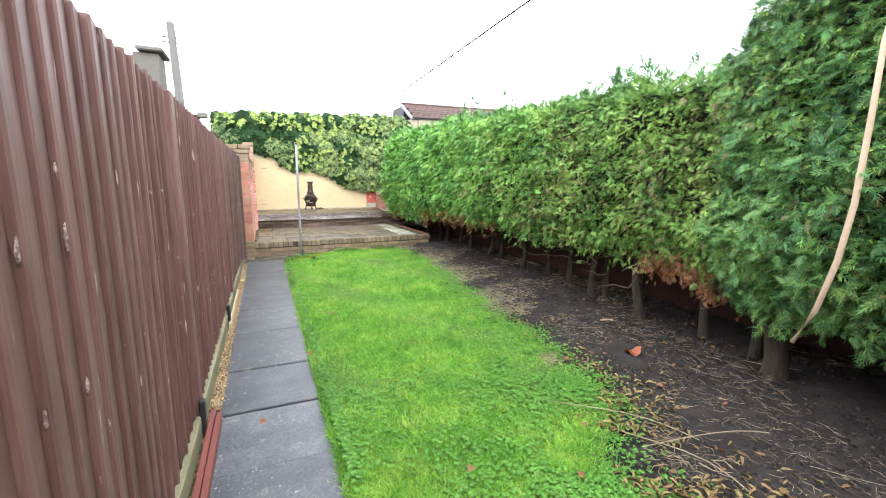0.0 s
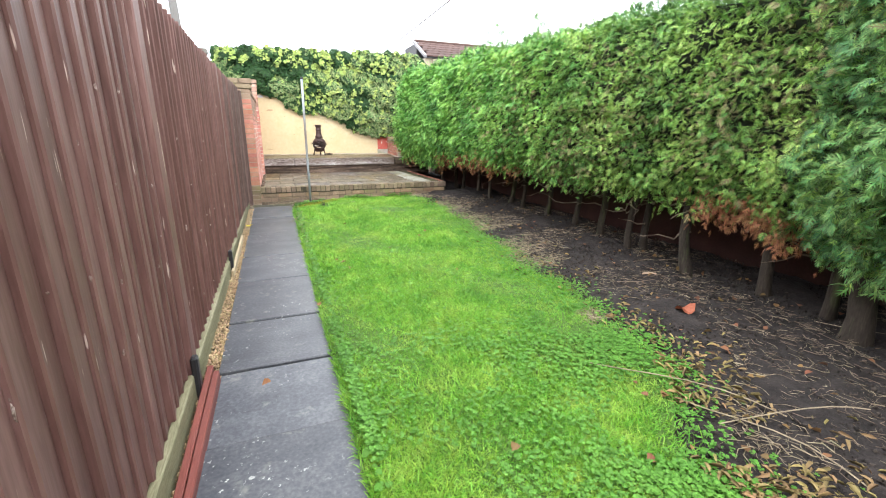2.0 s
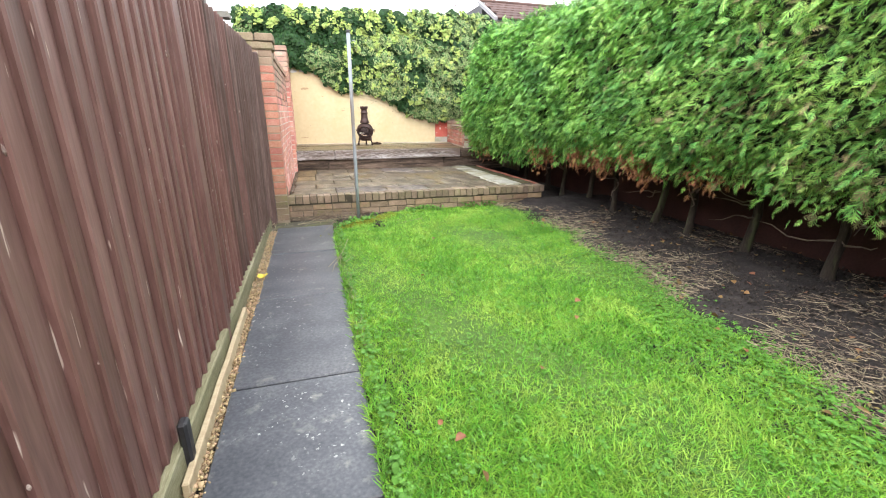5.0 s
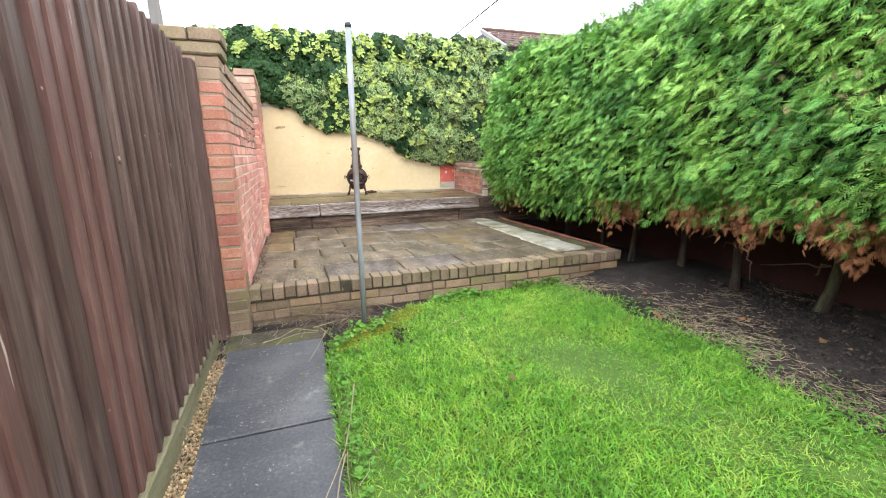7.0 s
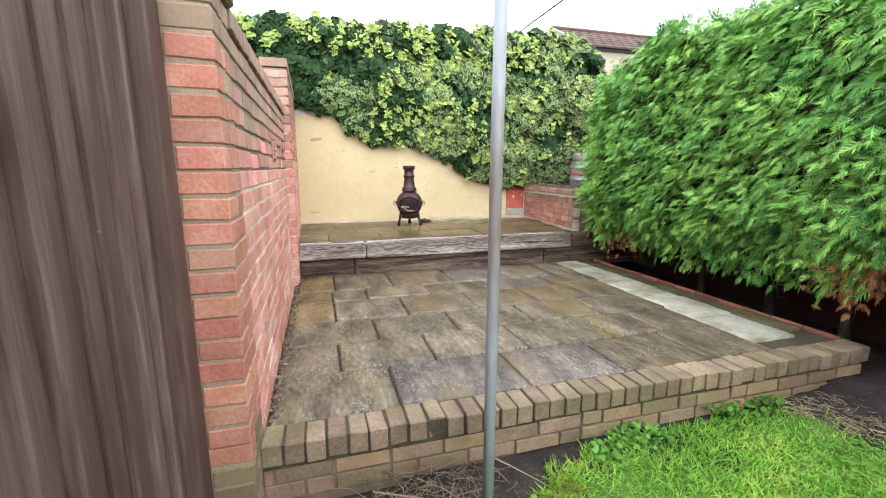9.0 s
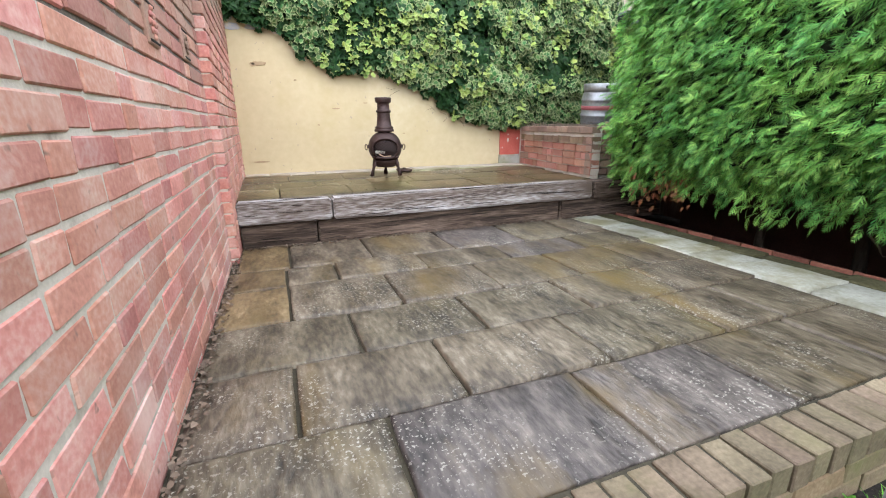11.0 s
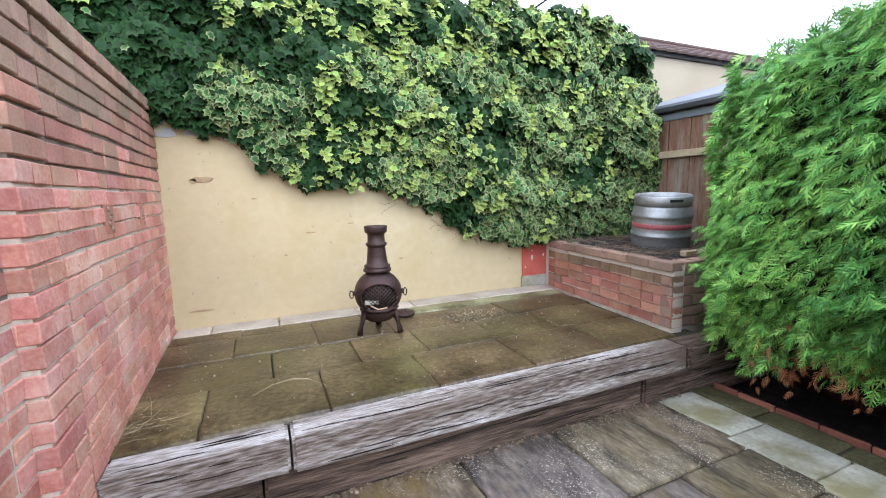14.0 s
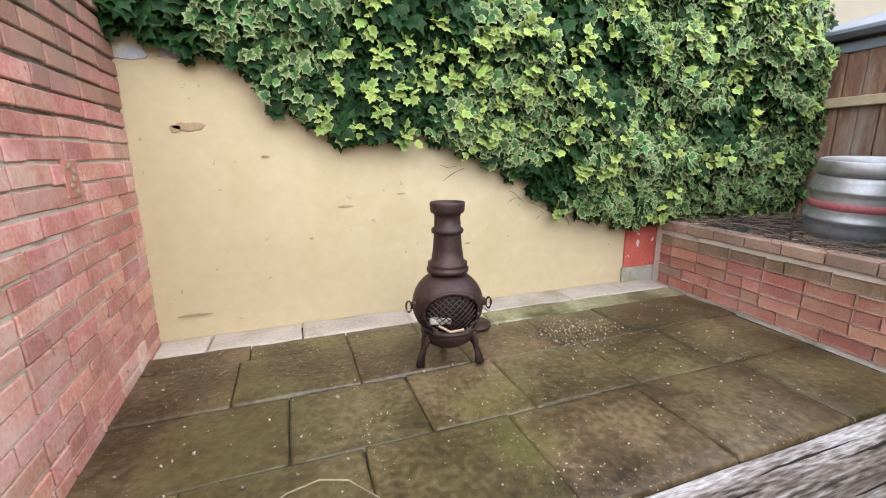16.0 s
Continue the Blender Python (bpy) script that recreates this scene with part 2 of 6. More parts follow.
soil = material("dark_garden_soil", [(0.3, (0.011, 0.0085, 0.008)), (0.5, (0.026, 0.021, 0.019)), (0.72, (0.058, 0.047, 0.042))], scale=7, fine=60, rough=0.95, bump=1.0, dist=0.03,
                speck=(0.12, 0.095, 0.075), speck_scale=70, speck_at=(0.68, 0.74))
lawn_soil = material("lawn_earth", [(0.3, (0.035, 0.075, 0.013)), (0.6, (0.075, 0.15, 0.022)), (0.75, (0.11, 0.17, 0.035))], scale=4, fine=60, rough=0.95, bump=0.6)
grass_green = material("grass_blades", [(0.34, (0.1, 0.28, 0.025)), (0.5, (0.195, 0.43, 0.044)), (0.66, (0.36, 0.55, 0.09))], scale=2.2, fine=9, rough=0.5, bump=0, vary=0.38, hue=0.02, island=True, trans=0.35,
                       stain=(0.31, 0.43, 0.07), stain_scale=1.6, stain_at=(0.54, 0.8))
clover_green = material("clover_leaves", [(0.3, (0.062, 0.19, 0.026)), (0.6, (0.115, 0.28, 0.042)), (0.75, (0.19, 0.36, 0.072))], rough=0.55, spec=0.2, bump=0, vary=0.3, island=True, trans=0.14)
straw = material("dry_straw", [(0.3, (0.21, 0.17, 0.11)), (0.6, (0.36, 0.3, 0.2)), (0.8, (0.48, 0.42, 0.3))], rough=0.8, bump=0, vary=0.35, hue=0.015, island=True)
twig_brown = material("dry_twigs", [(0.3, (0.1, 0.07, 0.05)), (0.6, (0.2, 0.15, 0.11)), (0.8, (0.33, 0.27, 0.2))], rough=0.85, bump=0, vary=0.4, island=True)
chips = material("pale_gravel_chips", [(0.3, (0.28, 0.2, 0.11)), (0.6, (0.42, 0.31, 0.18)), (0.8, (0.5, 0.42, 0.3))], rough=0.85, bump=0, vary=0.45, hue=0.02, island=True)
chips_pale = material("pale_grit", [(0.3, (0.22, 0.19, 0.13)), (0.7, (0.45, 0.41, 0.32))], rough=0.85, bump=0, vary=0.35, island=True)
dead_leaf = material("fallen_leaves", [(0.3, (0.13, 0.06, 0.025)), (0.6, (0.22, 0.12, 0.045)), (0.8, (0.32, 0.21, 0.08))], rough=0.7, bump=0, vary=0.35, hue=0.03, island=True)
conifer = material("conifer_foliage", [(0.3, (0.045, 0.125, 0.035)), (0.43, (0.115, 0.25, 0.055)), (0.55, (0.23, 0.385, 0.08)), (0.7, (0.39, 0.5, 0.14))], scale=2.6, fine=16, rough=0.5, bump=0, vary=0.55, hue=0.025,
                   island=True, trans=0.1, spec=0.22)
conifer_far = material("conifer_lush_foliage", [(0.3, (0.05, 0.17, 0.045)), (0.43, (0.115, 0.3, 0.066)), (0.55, (0.22, 0.45, 0.09)), (0.7, (0.36, 0.56, 0.14))], scale=2.6, fine=16, rough=0.5, bump=0, vary=0.5,
                       hue=0.02, island=True, trans=0.12, spec=0.22)
conifer_dry = material("olive_dry_foliage", [(0.3, (0.1, 0.1, 0.035)), (0.5, (0.17, 0.16, 0.06)), (0.72, (0.25, 0.2, 0.09))], scale=3, fine=14, rough=0.7, bump=0, vary=0.35, hue=0.03, island=True)
conifer_dead = material("brown_dead_foliage", [(0.3, (0.2, 0.075, 0.033)), (0.5, (0.34, 0.14, 0.064)), (0.72, (0.46, 0.25, 0.13))], scale=5, fine=14, rough=0.8, bump=0, vary=0.35, hue=0.02, island=True)
hedge_shade = material("hedge_shade_shell", [(0.3, (0.006, 0.009, 0.004)), (0.7, (0.022, 0.026, 0.012))], scale=9, fine=50, rough=0.95, bump=0.8, dist=0.03)
bark = material("conifer_bark", [(0.3, (0.024, 0.018, 0.014)), (0.55, (0.055, 0.043, 0.032)), (0.75, (0.11, 0.09, 0.068))], scale=8, fine=40, stretch=(3, 3, 0.5), rough=0.9, bump=0.8, vary=0.2,
                stain=(0.12, 0.15, 0.06), stain_scale=3, stain_at=(0.55, 0.75))
pale_stick = material("peeled_stick", [(0.3, (0.42, 0.29, 0.19)), (0.7, (0.6, 0.45, 0.33))], scale=4, rough=0.6, bump=0.2)
ivy_green = rimmed_leaf("dark_ivy_leaf", (0.011, 0.038, 0.011), (0.026, 0.068, 0.02), 0.7, 1.2, 0.5)
ivy_pale = rimmed_leaf("variegated_ivy_leaf", (0.055, 0.125, 0.035), (0.5, 0.54, 0.27), 0.8, 1.6, 0.45)
ivy_yellow = rimmed_leaf("young_yellow_ivy_leaf", (0.19, 0.29, 0.058), (0.45, 0.52, 0.19), 0.6, 1.6, 0.45)
ivy_shade = material("ivy_painted_shade", [(0.3, (0.004, 0.006, 0.003)), (0.7, (0.014, 0.016, 0.008))], scale=9, fine=50, rough=0.95, bump=0.8, dist=0.03)
galvanised = material("galvanised_steel", [(0.3, (0.2, 0.23, 0.26)), (0.7, (0.32, 0.35, 0.37))], scale=6, fine=30, rough=0.6, metal=0.25, stain=(0.2, 0.17, 0.15), stain_scale=4, bump=0.1, stretch=(1, 1, 0.3))
dark_iron = material("rust_brown_iron", [(0.3, (0.03, 0.017, 0.015)), (0.55, (0.055, 0.032, 0.029)), (0.75, (0.095, 0.052, 0.042))], scale=8, fine=60, rough=0.5, metal=0.35, bump=0.25, dist=0.003)
iron_inside = material("sooty_iron", [(0.3, (0.008, 0.006, 0.006)), (0.7, (0.025, 0.015, 0.012))], rough=0.8, bump=0.2)
keg_steel = material("dull_keg_steel", [(0.3, (0.32, 0.33, 0.34)), (0.7, (0.52, 0.53, 0.55))], scale=3, fine=40, rough=0.5, metal=0.75, bump=0.15, stain=(0.24, 0.2, 0.16), stain_scale=3, stain_at=(0.52, 0.75))
keg_red = material("faded_red_band", [(0.3, (0.3, 0.06, 0.07)), (0.7, (0.45, 0.17, 0.17))], scale=6, rough=0.5, bump=0.1)
keg_dark = material("black_slot", [(0.3, (0.01, 0.01, 0.01)), (0.7, (0.02, 0.02, 0.02))], bump=0)
red_paint = material("flaking_red_paint", [(0.3, (0.4, 0.07, 0.05)), (0.6, (0.5, 0.12, 0.09)), (0.75, (0.6, 0.25, 0.2))], scale=6, rough=0.75, bump=0.4, speck=(0.62, 0.58, 0.52), speck_scale=11, speck_at=(0.64, 0.67))
bare_concrete = material("bare_concrete", [(0.3, (0.3, 0.29, 0.26)), (0.7, (0.48, 0.46, 0.41))], scale=5, fine=70, rough=0.9, bump=0.4, stain=(0.25, 0.26, 0.16), stain_scale=3)
scar_brown = material("bare_patch", [(0.3, (0.28, 0.18, 0.1)), (0.7, (0.45, 0.34, 0.21))], scale=9, bump=0.5)
scar_blue = material("old_blue_paint", [(0.35, (0.36, 0.4, 0.52)), (0.65, (0.56, 0.5, 0.38))], scale=16, bump=0.3)
roof_tile = material("brown_roof_tiles", [(0.3, (0.05, 0.03, 0.026)), (0.6, (0.08, 0.047, 0.04)), (0.75, (0.11, 0.07, 0.06))], scale=5, fine=40, rough=0.85, bump=0.4, vary=0.2)
white_paint = material("white_painted_board", [(0.3, (0.2, 0.2, 0.21)), (0.7, (0.27, 0.27, 0.28))], rough=0.6, bump=0.1)
far_render = material("far_cream_render", [(0.3, (0.34, 0.3, 0.22)), (0.7, (0.42, 0.37, 0.285))], scale=2, rough=0.9, bump=0.2)
felt_grey = material("pale_roof_sheet", [(0.3, (0.17, 0.19, 0.22)), (0.7, (0.23, 0.25, 0.29))], scale=2, rough=0.6, bump=0.1)
dark_trim = material("dark_trim_board", [(0.3, (0.02, 0.022, 0.024)), (0.7, (0.05, 0.05, 0.052))], rough=0.6, bump=0.1)
shed_wood = material("brown_shed_boards", [(0.3, (0.13, 0.06, 0.036)), (0.55, (0.24, 0.135, 0.085)), (0.75, (0.38, 0.27, 0.18))], scale=5, fine=30, stretch=(3, 3, 0.5), rough=0.8, bump=0.5, vary=0.18,
                     stain=(0.36, 0.31, 0.25), stain_scale=2.2, stain_at=(0.5, 0.72))
pale_rail = material("pale_wood_rail", [(0.3, (0.35, 0.27, 0.16)), (0.7, (0.5, 0.42, 0.28))], scale=5, stretch=(0.4, 4, 4), rough=0.8, bump=0.3)
pole_wood = material("grey_pole_wood", [(0.3, (0.09, 0.088, 0.082)), (0.7, (0.14, 0.137, 0.13))], scale=5, stretch=(3, 3, 0.3), rough=0.85)
cable_black = material("cable_sheath", [(0.3, (0.012, 0.012, 0.012)), (0.7, (0.02, 0.02, 0.02))], bump=0)
house_brick = material("plain_house_wall", [(0.3, (0.035, 0.016, 0.013)), (0.7, (0.07, 0.03, 0.024))], scale=5, rough=0.9, bump=0.3)

pier_concrete = material("grey_pier_render", [(0.3, (0.11, 0.105, 0.09)), (0.7, (0.17, 0.165, 0.145))], scale=5, fine=60, rough=0.9, bump=0.3)
pillar_brick = material("orange_red_brick", [(0.28, (0.31, 0.115, 0.08)), (0.5, (0.43, 0.19, 0.135)), (0.72, (0.52, 0.31, 0.24))], scale=7, fine=80, rough=0.85, bump=0.5, dist=0.008,
                        vary=0.18, hue=0.012, alt=(0.85, 0.75, 0.75), stain=(0.44, 0.26, 0.2), stain_scale=2.5, stain_at=(0.55, 0.8))
crack_dark = material("crack_shadow_wood", [(0.3, (0.008, 0.006, 0.005)), (0.7, (0.02, 0.015, 0.012))], rough=0.95, bump=0)
knot_pale = material("pale_scuffed_wood", [(0.38, (0.1, 0.055, 0.047)), (0.5, (0.22, 0.16, 0.14)), (0.62, (0.46, 0.38, 0.34))], scale=55, fine=160, rough=0.8, bump=0.4)
crumb_soil = material("dry_soil_crumbs", [(0.3, (0.018, 0.014, 0.012)), (0.6, (0.06, 0.048, 0.04)), (0.8, (0.12, 0.1, 0.082))], rough=0.95, bump=0, vary=0.6, island=True)
riven_purple = material("slate_grey_paving", [(0.34, (0.03, 0.025, 0.023)), (0.46, (0.082, 0.069, 0.063)), (0.58, (0.155, 0.132, 0.117)), (0.7, (0.29, 0.25, 0.21))], scale=5, fine=30, stretch=(1.7, 0.55, 1), rough=0.42,
                        bump=0.8, dist=0.014, vary=0.2, stain=(0.15, 0.11, 0.055), stain_scale=2.2, stain_at=(0.55, 0.75), speck=(0.45, 0.43, 0.37), speck_scale=95, speck_at=(0.59, 0.66), cluster=2.6)
riven_ochre = material("ochre_paving", [(0.34, (0.05, 0.033, 0.016)), (0.46, (0.13, 0.09, 0.044)), (0.6, (0.215, 0.155, 0.08)), (0.72, (0.32, 0.25, 0.15))], scale=5, fine=30, stretch=(1.7, 0.55, 1), rough=0.42,
                       bump=0.8, dist=0.014, vary=0.2, stain=(0.12, 0.085, 0.035), stain_scale=2.2, stain_at=(0.52, 0.72))
moss_strip = material("mossy_joint_slab", [(0.3, (0.035, 0.034, 0.014)), (0.5, (0.075, 0.07, 0.03)), (0.72, (0.15, 0.135, 0.075))], scale=5, fine=50, rough=0.85, bump=0.7)
mossy_brick = material("olive_mossy_brick", [(0.25, (0.12, 0.088, 0.058)), (0.5, (0.215, 0.16, 0.107)), (0.75, (0.33, 0.255, 0.18))], scale=7, fine=80, rough=0.9, bump=0.6, dist=0.007,
                       vary=0.2, hue=0.012, stain=(0.15, 0.145, 0.055), stain_scale=3.5, stain_at=(0.5, 0.68))
coping_top = material("dark_weathered_coping_brick", [(0.25, (0.095, 0.072, 0.048)), (0.5, (0.19, 0.146, 0.098)), (0.75, (0.32, 0.25, 0.175))], scale=7, fine=80, rough=0.8, bump=0.6, dist=0.007,
                      vary=0.22, hue=0.015, stain=(0.13, 0.12, 0.05), stain_scale=3, stain_at=(0.54, 0.74))
terracotta = material("terracotta_edging", [(0.3, (0.19, 0.068, 0.045)), (0.7, (0.33, 0.135, 0.09))], scale=7, fine=60, rough=0.85, bump=0.4, vary=0.2)
moss_yellow = material("yellow_moss", [(0.3, (0.16, 0.17, 0.02)), (0.6, (0.32, 0.31, 0.045)), (0.8, (0.45, 0.42, 0.1))], rough=0.9, bump=0, vary=0.35, hue=0.02, island=True)
# bush and top shoots: own blue-green, with shade added to the darker colour
conifer_bush = material("shaded_blue_green_foliage", [(0.3, (0.028, 0.09, 0.036)), (0.43, (0.065, 0.165, 0.056)), (0.55, (0.135, 0.275, 0.08)), (0.7, (0.27, 0.4, 0.13))], scale=3.2, fine=16, rough=0.5, bump=0, vary=0.55, hue=0.03,
                        island=True, trans=0.08, spec=0.22)
yellow_leaf_mat = material("yellow_leaf_blade", [(0.3, (0.5, 0.38, 0.03)), (0.7, (0.62, 0.5, 0.06))], rough=0.6, bump=0)
moss_edge = material("dark_mossy_concrete", [(0.3, (0.025, 0.024, 0.016)), (0.5, (0.06, 0.055, 0.035)), (0.72, (0.13, 0.12, 0.085))], scale=6, fine=60, rough=0.8, bump=0.8, dist=0.012, stain=(0.09, 0.1, 0.03), stain_scale=4, stain_at=(0.48, 0.66))
withered = material("withered_leaves", [(0.3, (0.16, 0.112, 0.045)), (0.6, (0.29, 0.215, 0.09)), (0.8, (0.42, 0.33, 0.155))], rough=0.8, bump=0, vary=0.45, hue=0.03, island=True)
pier_mortar = material("sandy_pier_mortar", [(0.3, (0.2, 0.16, 0.115)), (0.7, (0.38, 0.315, 0.24))], scale=9, fine=120, rough=0.95, bump=0.5)


# ---- building helpers ----
rng = np.random.default_rng(7)


def mesh_object(name, me, mat, parent=None, label="", at=None):
    if mat and not me.materials:
        me.materials.append(mat)
    ob = new(name, me)
    if at is not None:
        ob.matrix_world = at
    if parent:
        ob.parent = parent
        if parent.type == "EMPTY":
            ob.matrix_parent_inverse = Matrix.Translation(-parent.location)
    if label:
        ob["label"] = label
    return ob


def part(name, bm, mat, parent=None, label="", at=None, smooth=False):
    """Links a bmesh as one mesh object under a thing or under a part."""
    bmesh.ops.recalc_face_normals(bm, faces=bm.faces)
    me = bpy.data.meshes.new(name)
    bm.to_mesh(me)
    bm.free()
    if smooth:
        me.polygons.foreach_set("use_smooth", [True] * len(me.polygons))
    return mesh_object(name, me, mat, parent, label, at)


def thing(name, label, category="", group="", kind="", at=(0, 0, 0)):
    ob = new(name)
    ob.location = at
    ob.empty_display_size = 0.1
    bpy.context.view_layer.update()
    return tagged(ob, label, category, group, kind)


def block(x0, x1, y0, y1, z0, z1, bevel=0.0, rough=0.0, cuts=0, seg=1):
    """A box between two corners, with rounded edges and a slightly uneven surface."""
    bm = bmesh.new()
    bmesh.ops.create_cube(bm, size=1)
    for v in bm.verts:
        v.co = Vector((x0 + (v.co.x + 0.5) * (x1 - x0), y0 + (v.co.y + 0.5) * (y1 - y0), z0 + (v.co.z + 0.5) * (z1 - z0)))
    if cuts:
        size = (x1 - x0, y1 - y0, z1 - z0)
        longest = size.index(max(size))
        edges = [e for e in bm.edges if abs((e.verts[0].co - e.verts[1].co)[longest]) > 1e-6]
        bmesh.ops.subdivide_edges(bm, edges=edges, cuts=cuts, use_grid_fill=True)
    if bevel:
        sharp = [e for e in bm.edges if len(e.link_faces) == 2 and e.calc_face_angle(0) > 0.5]
        bmesh.ops.bevel(bm, geom=sharp, offset=bevel, segments=seg, affect="EDGES")
    if rough:
        for v in bm.verts:
            v.co += rough * Vector(noise.noise_vector(v.co * 9 + Vector((x0, y0, z0)) * 3))
    return bm


def lathe(profile, steps=24, z0=0.0):
    """A turned shape from (radius, height) pairs."""
    bm = bmesh.new()
    rings = []
    for r, z in profile:
        rings.append([bm.verts.new((r * math.cos(2 * math.pi * i / steps), r * math.sin(2 * math.pi * i / steps), z + z0)) for i in range(steps)])
    for a, b in zip(rings, rings[1:]):
        for i in range(steps):
            j = (i + 1) % steps
            bm.faces.new((a[i], a[j], b[j], b[i]))
    if profile[0][0] > 1e-4:
        bm.faces.new(rings[0][::-1])
    if profile[-1][0] > 1e-4:
        bm.faces.new(rings[-1])
    bmesh.ops.remove_doubles(bm, verts=bm.verts, dist=1e-5)
    return bm


def tube(points, radii, steps=8, bm=None):
    """A bent rod through the points; radii: one number or one for each point."""
    bm = bm or bmesh.new()
    points = [Vector(p) for p in points]
    if not hasattr(radii, "__len__"):
        radii = [radii] * len(points)
    rings = []
    for i, (p, r) in enumerate(zip(points, radii)):
        d = (points[min(i + 1, len(points) - 1)] - points[max(i - 1, 0)]).normalized()
        a = d.orthogonal().normalized() if abs(d.z) < 0.95 else Vector((1, 0, 0)).cross(d).normalized()
        b = d.cross(a)
        rings.append([bm.verts.new(p + r * (math.cos(2 * math.pi * k / steps) * a + math.sin(2 * math.pi * k / steps) * b)) for k in range(steps)])
    for q, s in zip(rings, rings[1:]):
        for k in range(steps):
            j = (k + 1) % steps
            bm.faces.new((q[k], q[j], s[j], s[k]))
    bm.faces.new(rings[0][::-1])
    bm.faces.new(rings[-1])
    return bm


def fast_mesh(name, verts, faces, rim=None, smooth=False):
    """A mesh from arrays: all faces have the same number of corners."""
    me = bpy.data.meshes.new(name)
    k = faces.shape[1]
    me.vertices.add(len(verts))
    me.vertices.foreach_set("co", np.ascontiguousarray(verts, np.float32).ravel())
    me.loops.add(faces.size)
    me.loops.foreach_set("vertex_index", faces.astype(np.int32).ravel())
    me.polygons.add(len(faces))
    me.polygons.foreach_set("loop_start", np.arange(0, faces.size, k, dtype=np.int32))
    if smooth:
        me.polygons.foreach_set("use_smooth", np.ones(len(faces), bool))
    if rim is not None:
        at = me.attributes.new("rim", "FLOAT", "POINT")
        at.data.foreach_set("value", np.ascontiguousarray(rim, np.float32))
    me.update()
    me.validate()
    return me


def unit(v):
    return v / np.maximum(np.linalg.norm(v, axis=-1, keepdims=True), 1e-9)


def scatter(tv, tf, pos, along, face, size, rim=None):
    """Copies of a small template (x across, y along, z up from the face) at many places, as arrays for fast_mesh."""
    along = unit(along)
    side = unit(np.cross(along, face))
    up = np.cross(side, along)
    size = np.asarray(size)
    if size.ndim == 1:
        size = np.repeat(size[:, None], 3, 1)
    v = (pos[:, None, :] + tv[None, :, 0:1] * (side * size[:, 0:1])[:, None, :] + tv[None, :, 1:2] * (along * size[:, 1:2])[:, None, :]
         + tv[None, :, 2:3] * (up * size[:, 2:3])[:, None, :])
    f = tf[None] + (np.arange(len(pos)) * len(tv))[:, None, None]
    return v.reshape(-1, 3), f.reshape(-1, tf.shape[1]), (None if rim is None else np.tile(rim, len(pos)))


def value_noise(p, s, seed=0):
    """Smooth noise in -1..1 for an array of points."""
    q = p * s + seed * 17.3
    return (np.sin(q[..., 0] * 1.7 + 1.3 * np.sin(q[..., 1] * 1.1 + q[..., 2])) + np.sin(q[..., 1] * 2.1 + 1.7 * np.sin(q[..., 2] * 1.3 + q[..., 0] * 0.7))
            + np.sin(q[..., 2] * 1.9 + 1.1 * np.sin(q[..., 0] * 1.5 - q[..., 1] * 0.6))) / 3


# ---- ground ----
def grass_edge(y):
    """The uneven border between lawn and bed."""
    return np.interp(y, [-4, 0, 2.04, 2.5, 3.05, 3.65, 4.7, 6.1, 7.4, 8.2, 8.7], [1.75, 1.8, 1.92, 2.25, 2.42, 2.6, 2.7, 2.9, 3.02, 3.0, 2.85]) + 0.05 * np.sin(y * 5.3) + 0.03 * np.sin(y * 13.1 + 1)


def bare_corner(x, y):
    """The wedge of bare earth between lawn, path end and patio front."""
    return y > np.interp(x, [0.7, 0.8, 0.95, 1.15, 1.41, 1.98, 2.8], [8.0, 8.16, 8.36, 8.42, 8.68, 8.84, 8.9]) + 0.03 * np.sin(x * 31) + 0.02 * np.sin(x * 57 + 1)


gx, gy = np.arange(-60, 60.1, 4.0), np.arange(-40, 90.1, 4.0)
gx = np.unique(np.concatenate([gx, np.arange(-0.4, 5.2, 0.05)]))
gy = np.unique(np.concatenate([gy, np.arange(-2, 9.0, 0.05)]))
GX, GY = np.meshgrid(gx, gy)
inside = (GX > 0.8) & (GX < 5.1) & (GY > -2) & (GY < 8.9)
P3 = np.stack([GX, GY, 0 * GX], -1)
GZ = np.where(inside & (GX > grass_edge(GY) - 0.05), 0.022 * value_noise(P3, 3.0) + 0.016 * value_noise(P3, 11.0, 2) + 0.012 * value_noise(P3, 31.0, 3) + 0.01, -0.03)
GZ = np.where(inside & (GX <= grass_edge(GY) - 0.05), 0.0 + 0.012 * value_noise(P3, 2.1), GZ)
GZ = np.where((GX > 0.1) & (GX <= 0.8) & (GY > -2) & (GY < 8.9), -0.045, GZ)
GZ = np.where(inside, GZ + 0.07 * np.clip((GX - 2.9) / 0.5, 0, 1) * np.clip((GY - 8.0) / 0.8, 0, 1), GZ)  # soil heaped against the patio corner
idx = np.arange(GX.size).reshape(GX.shape)
ground = mesh_object("ground", fast_mesh("ground", np.stack([GX, GY, GZ], -1).reshape(-1, 3),
                     np.stack([idx[:-1, :-1], idx[:-1, 1:], idx[1:, 1:], idx[1:, :-1]], -1).reshape(-1, 4), smooth=True), soil)
tagged(ground, "dark bare garden soil of the bed and beyond", "ground", kind="structure")

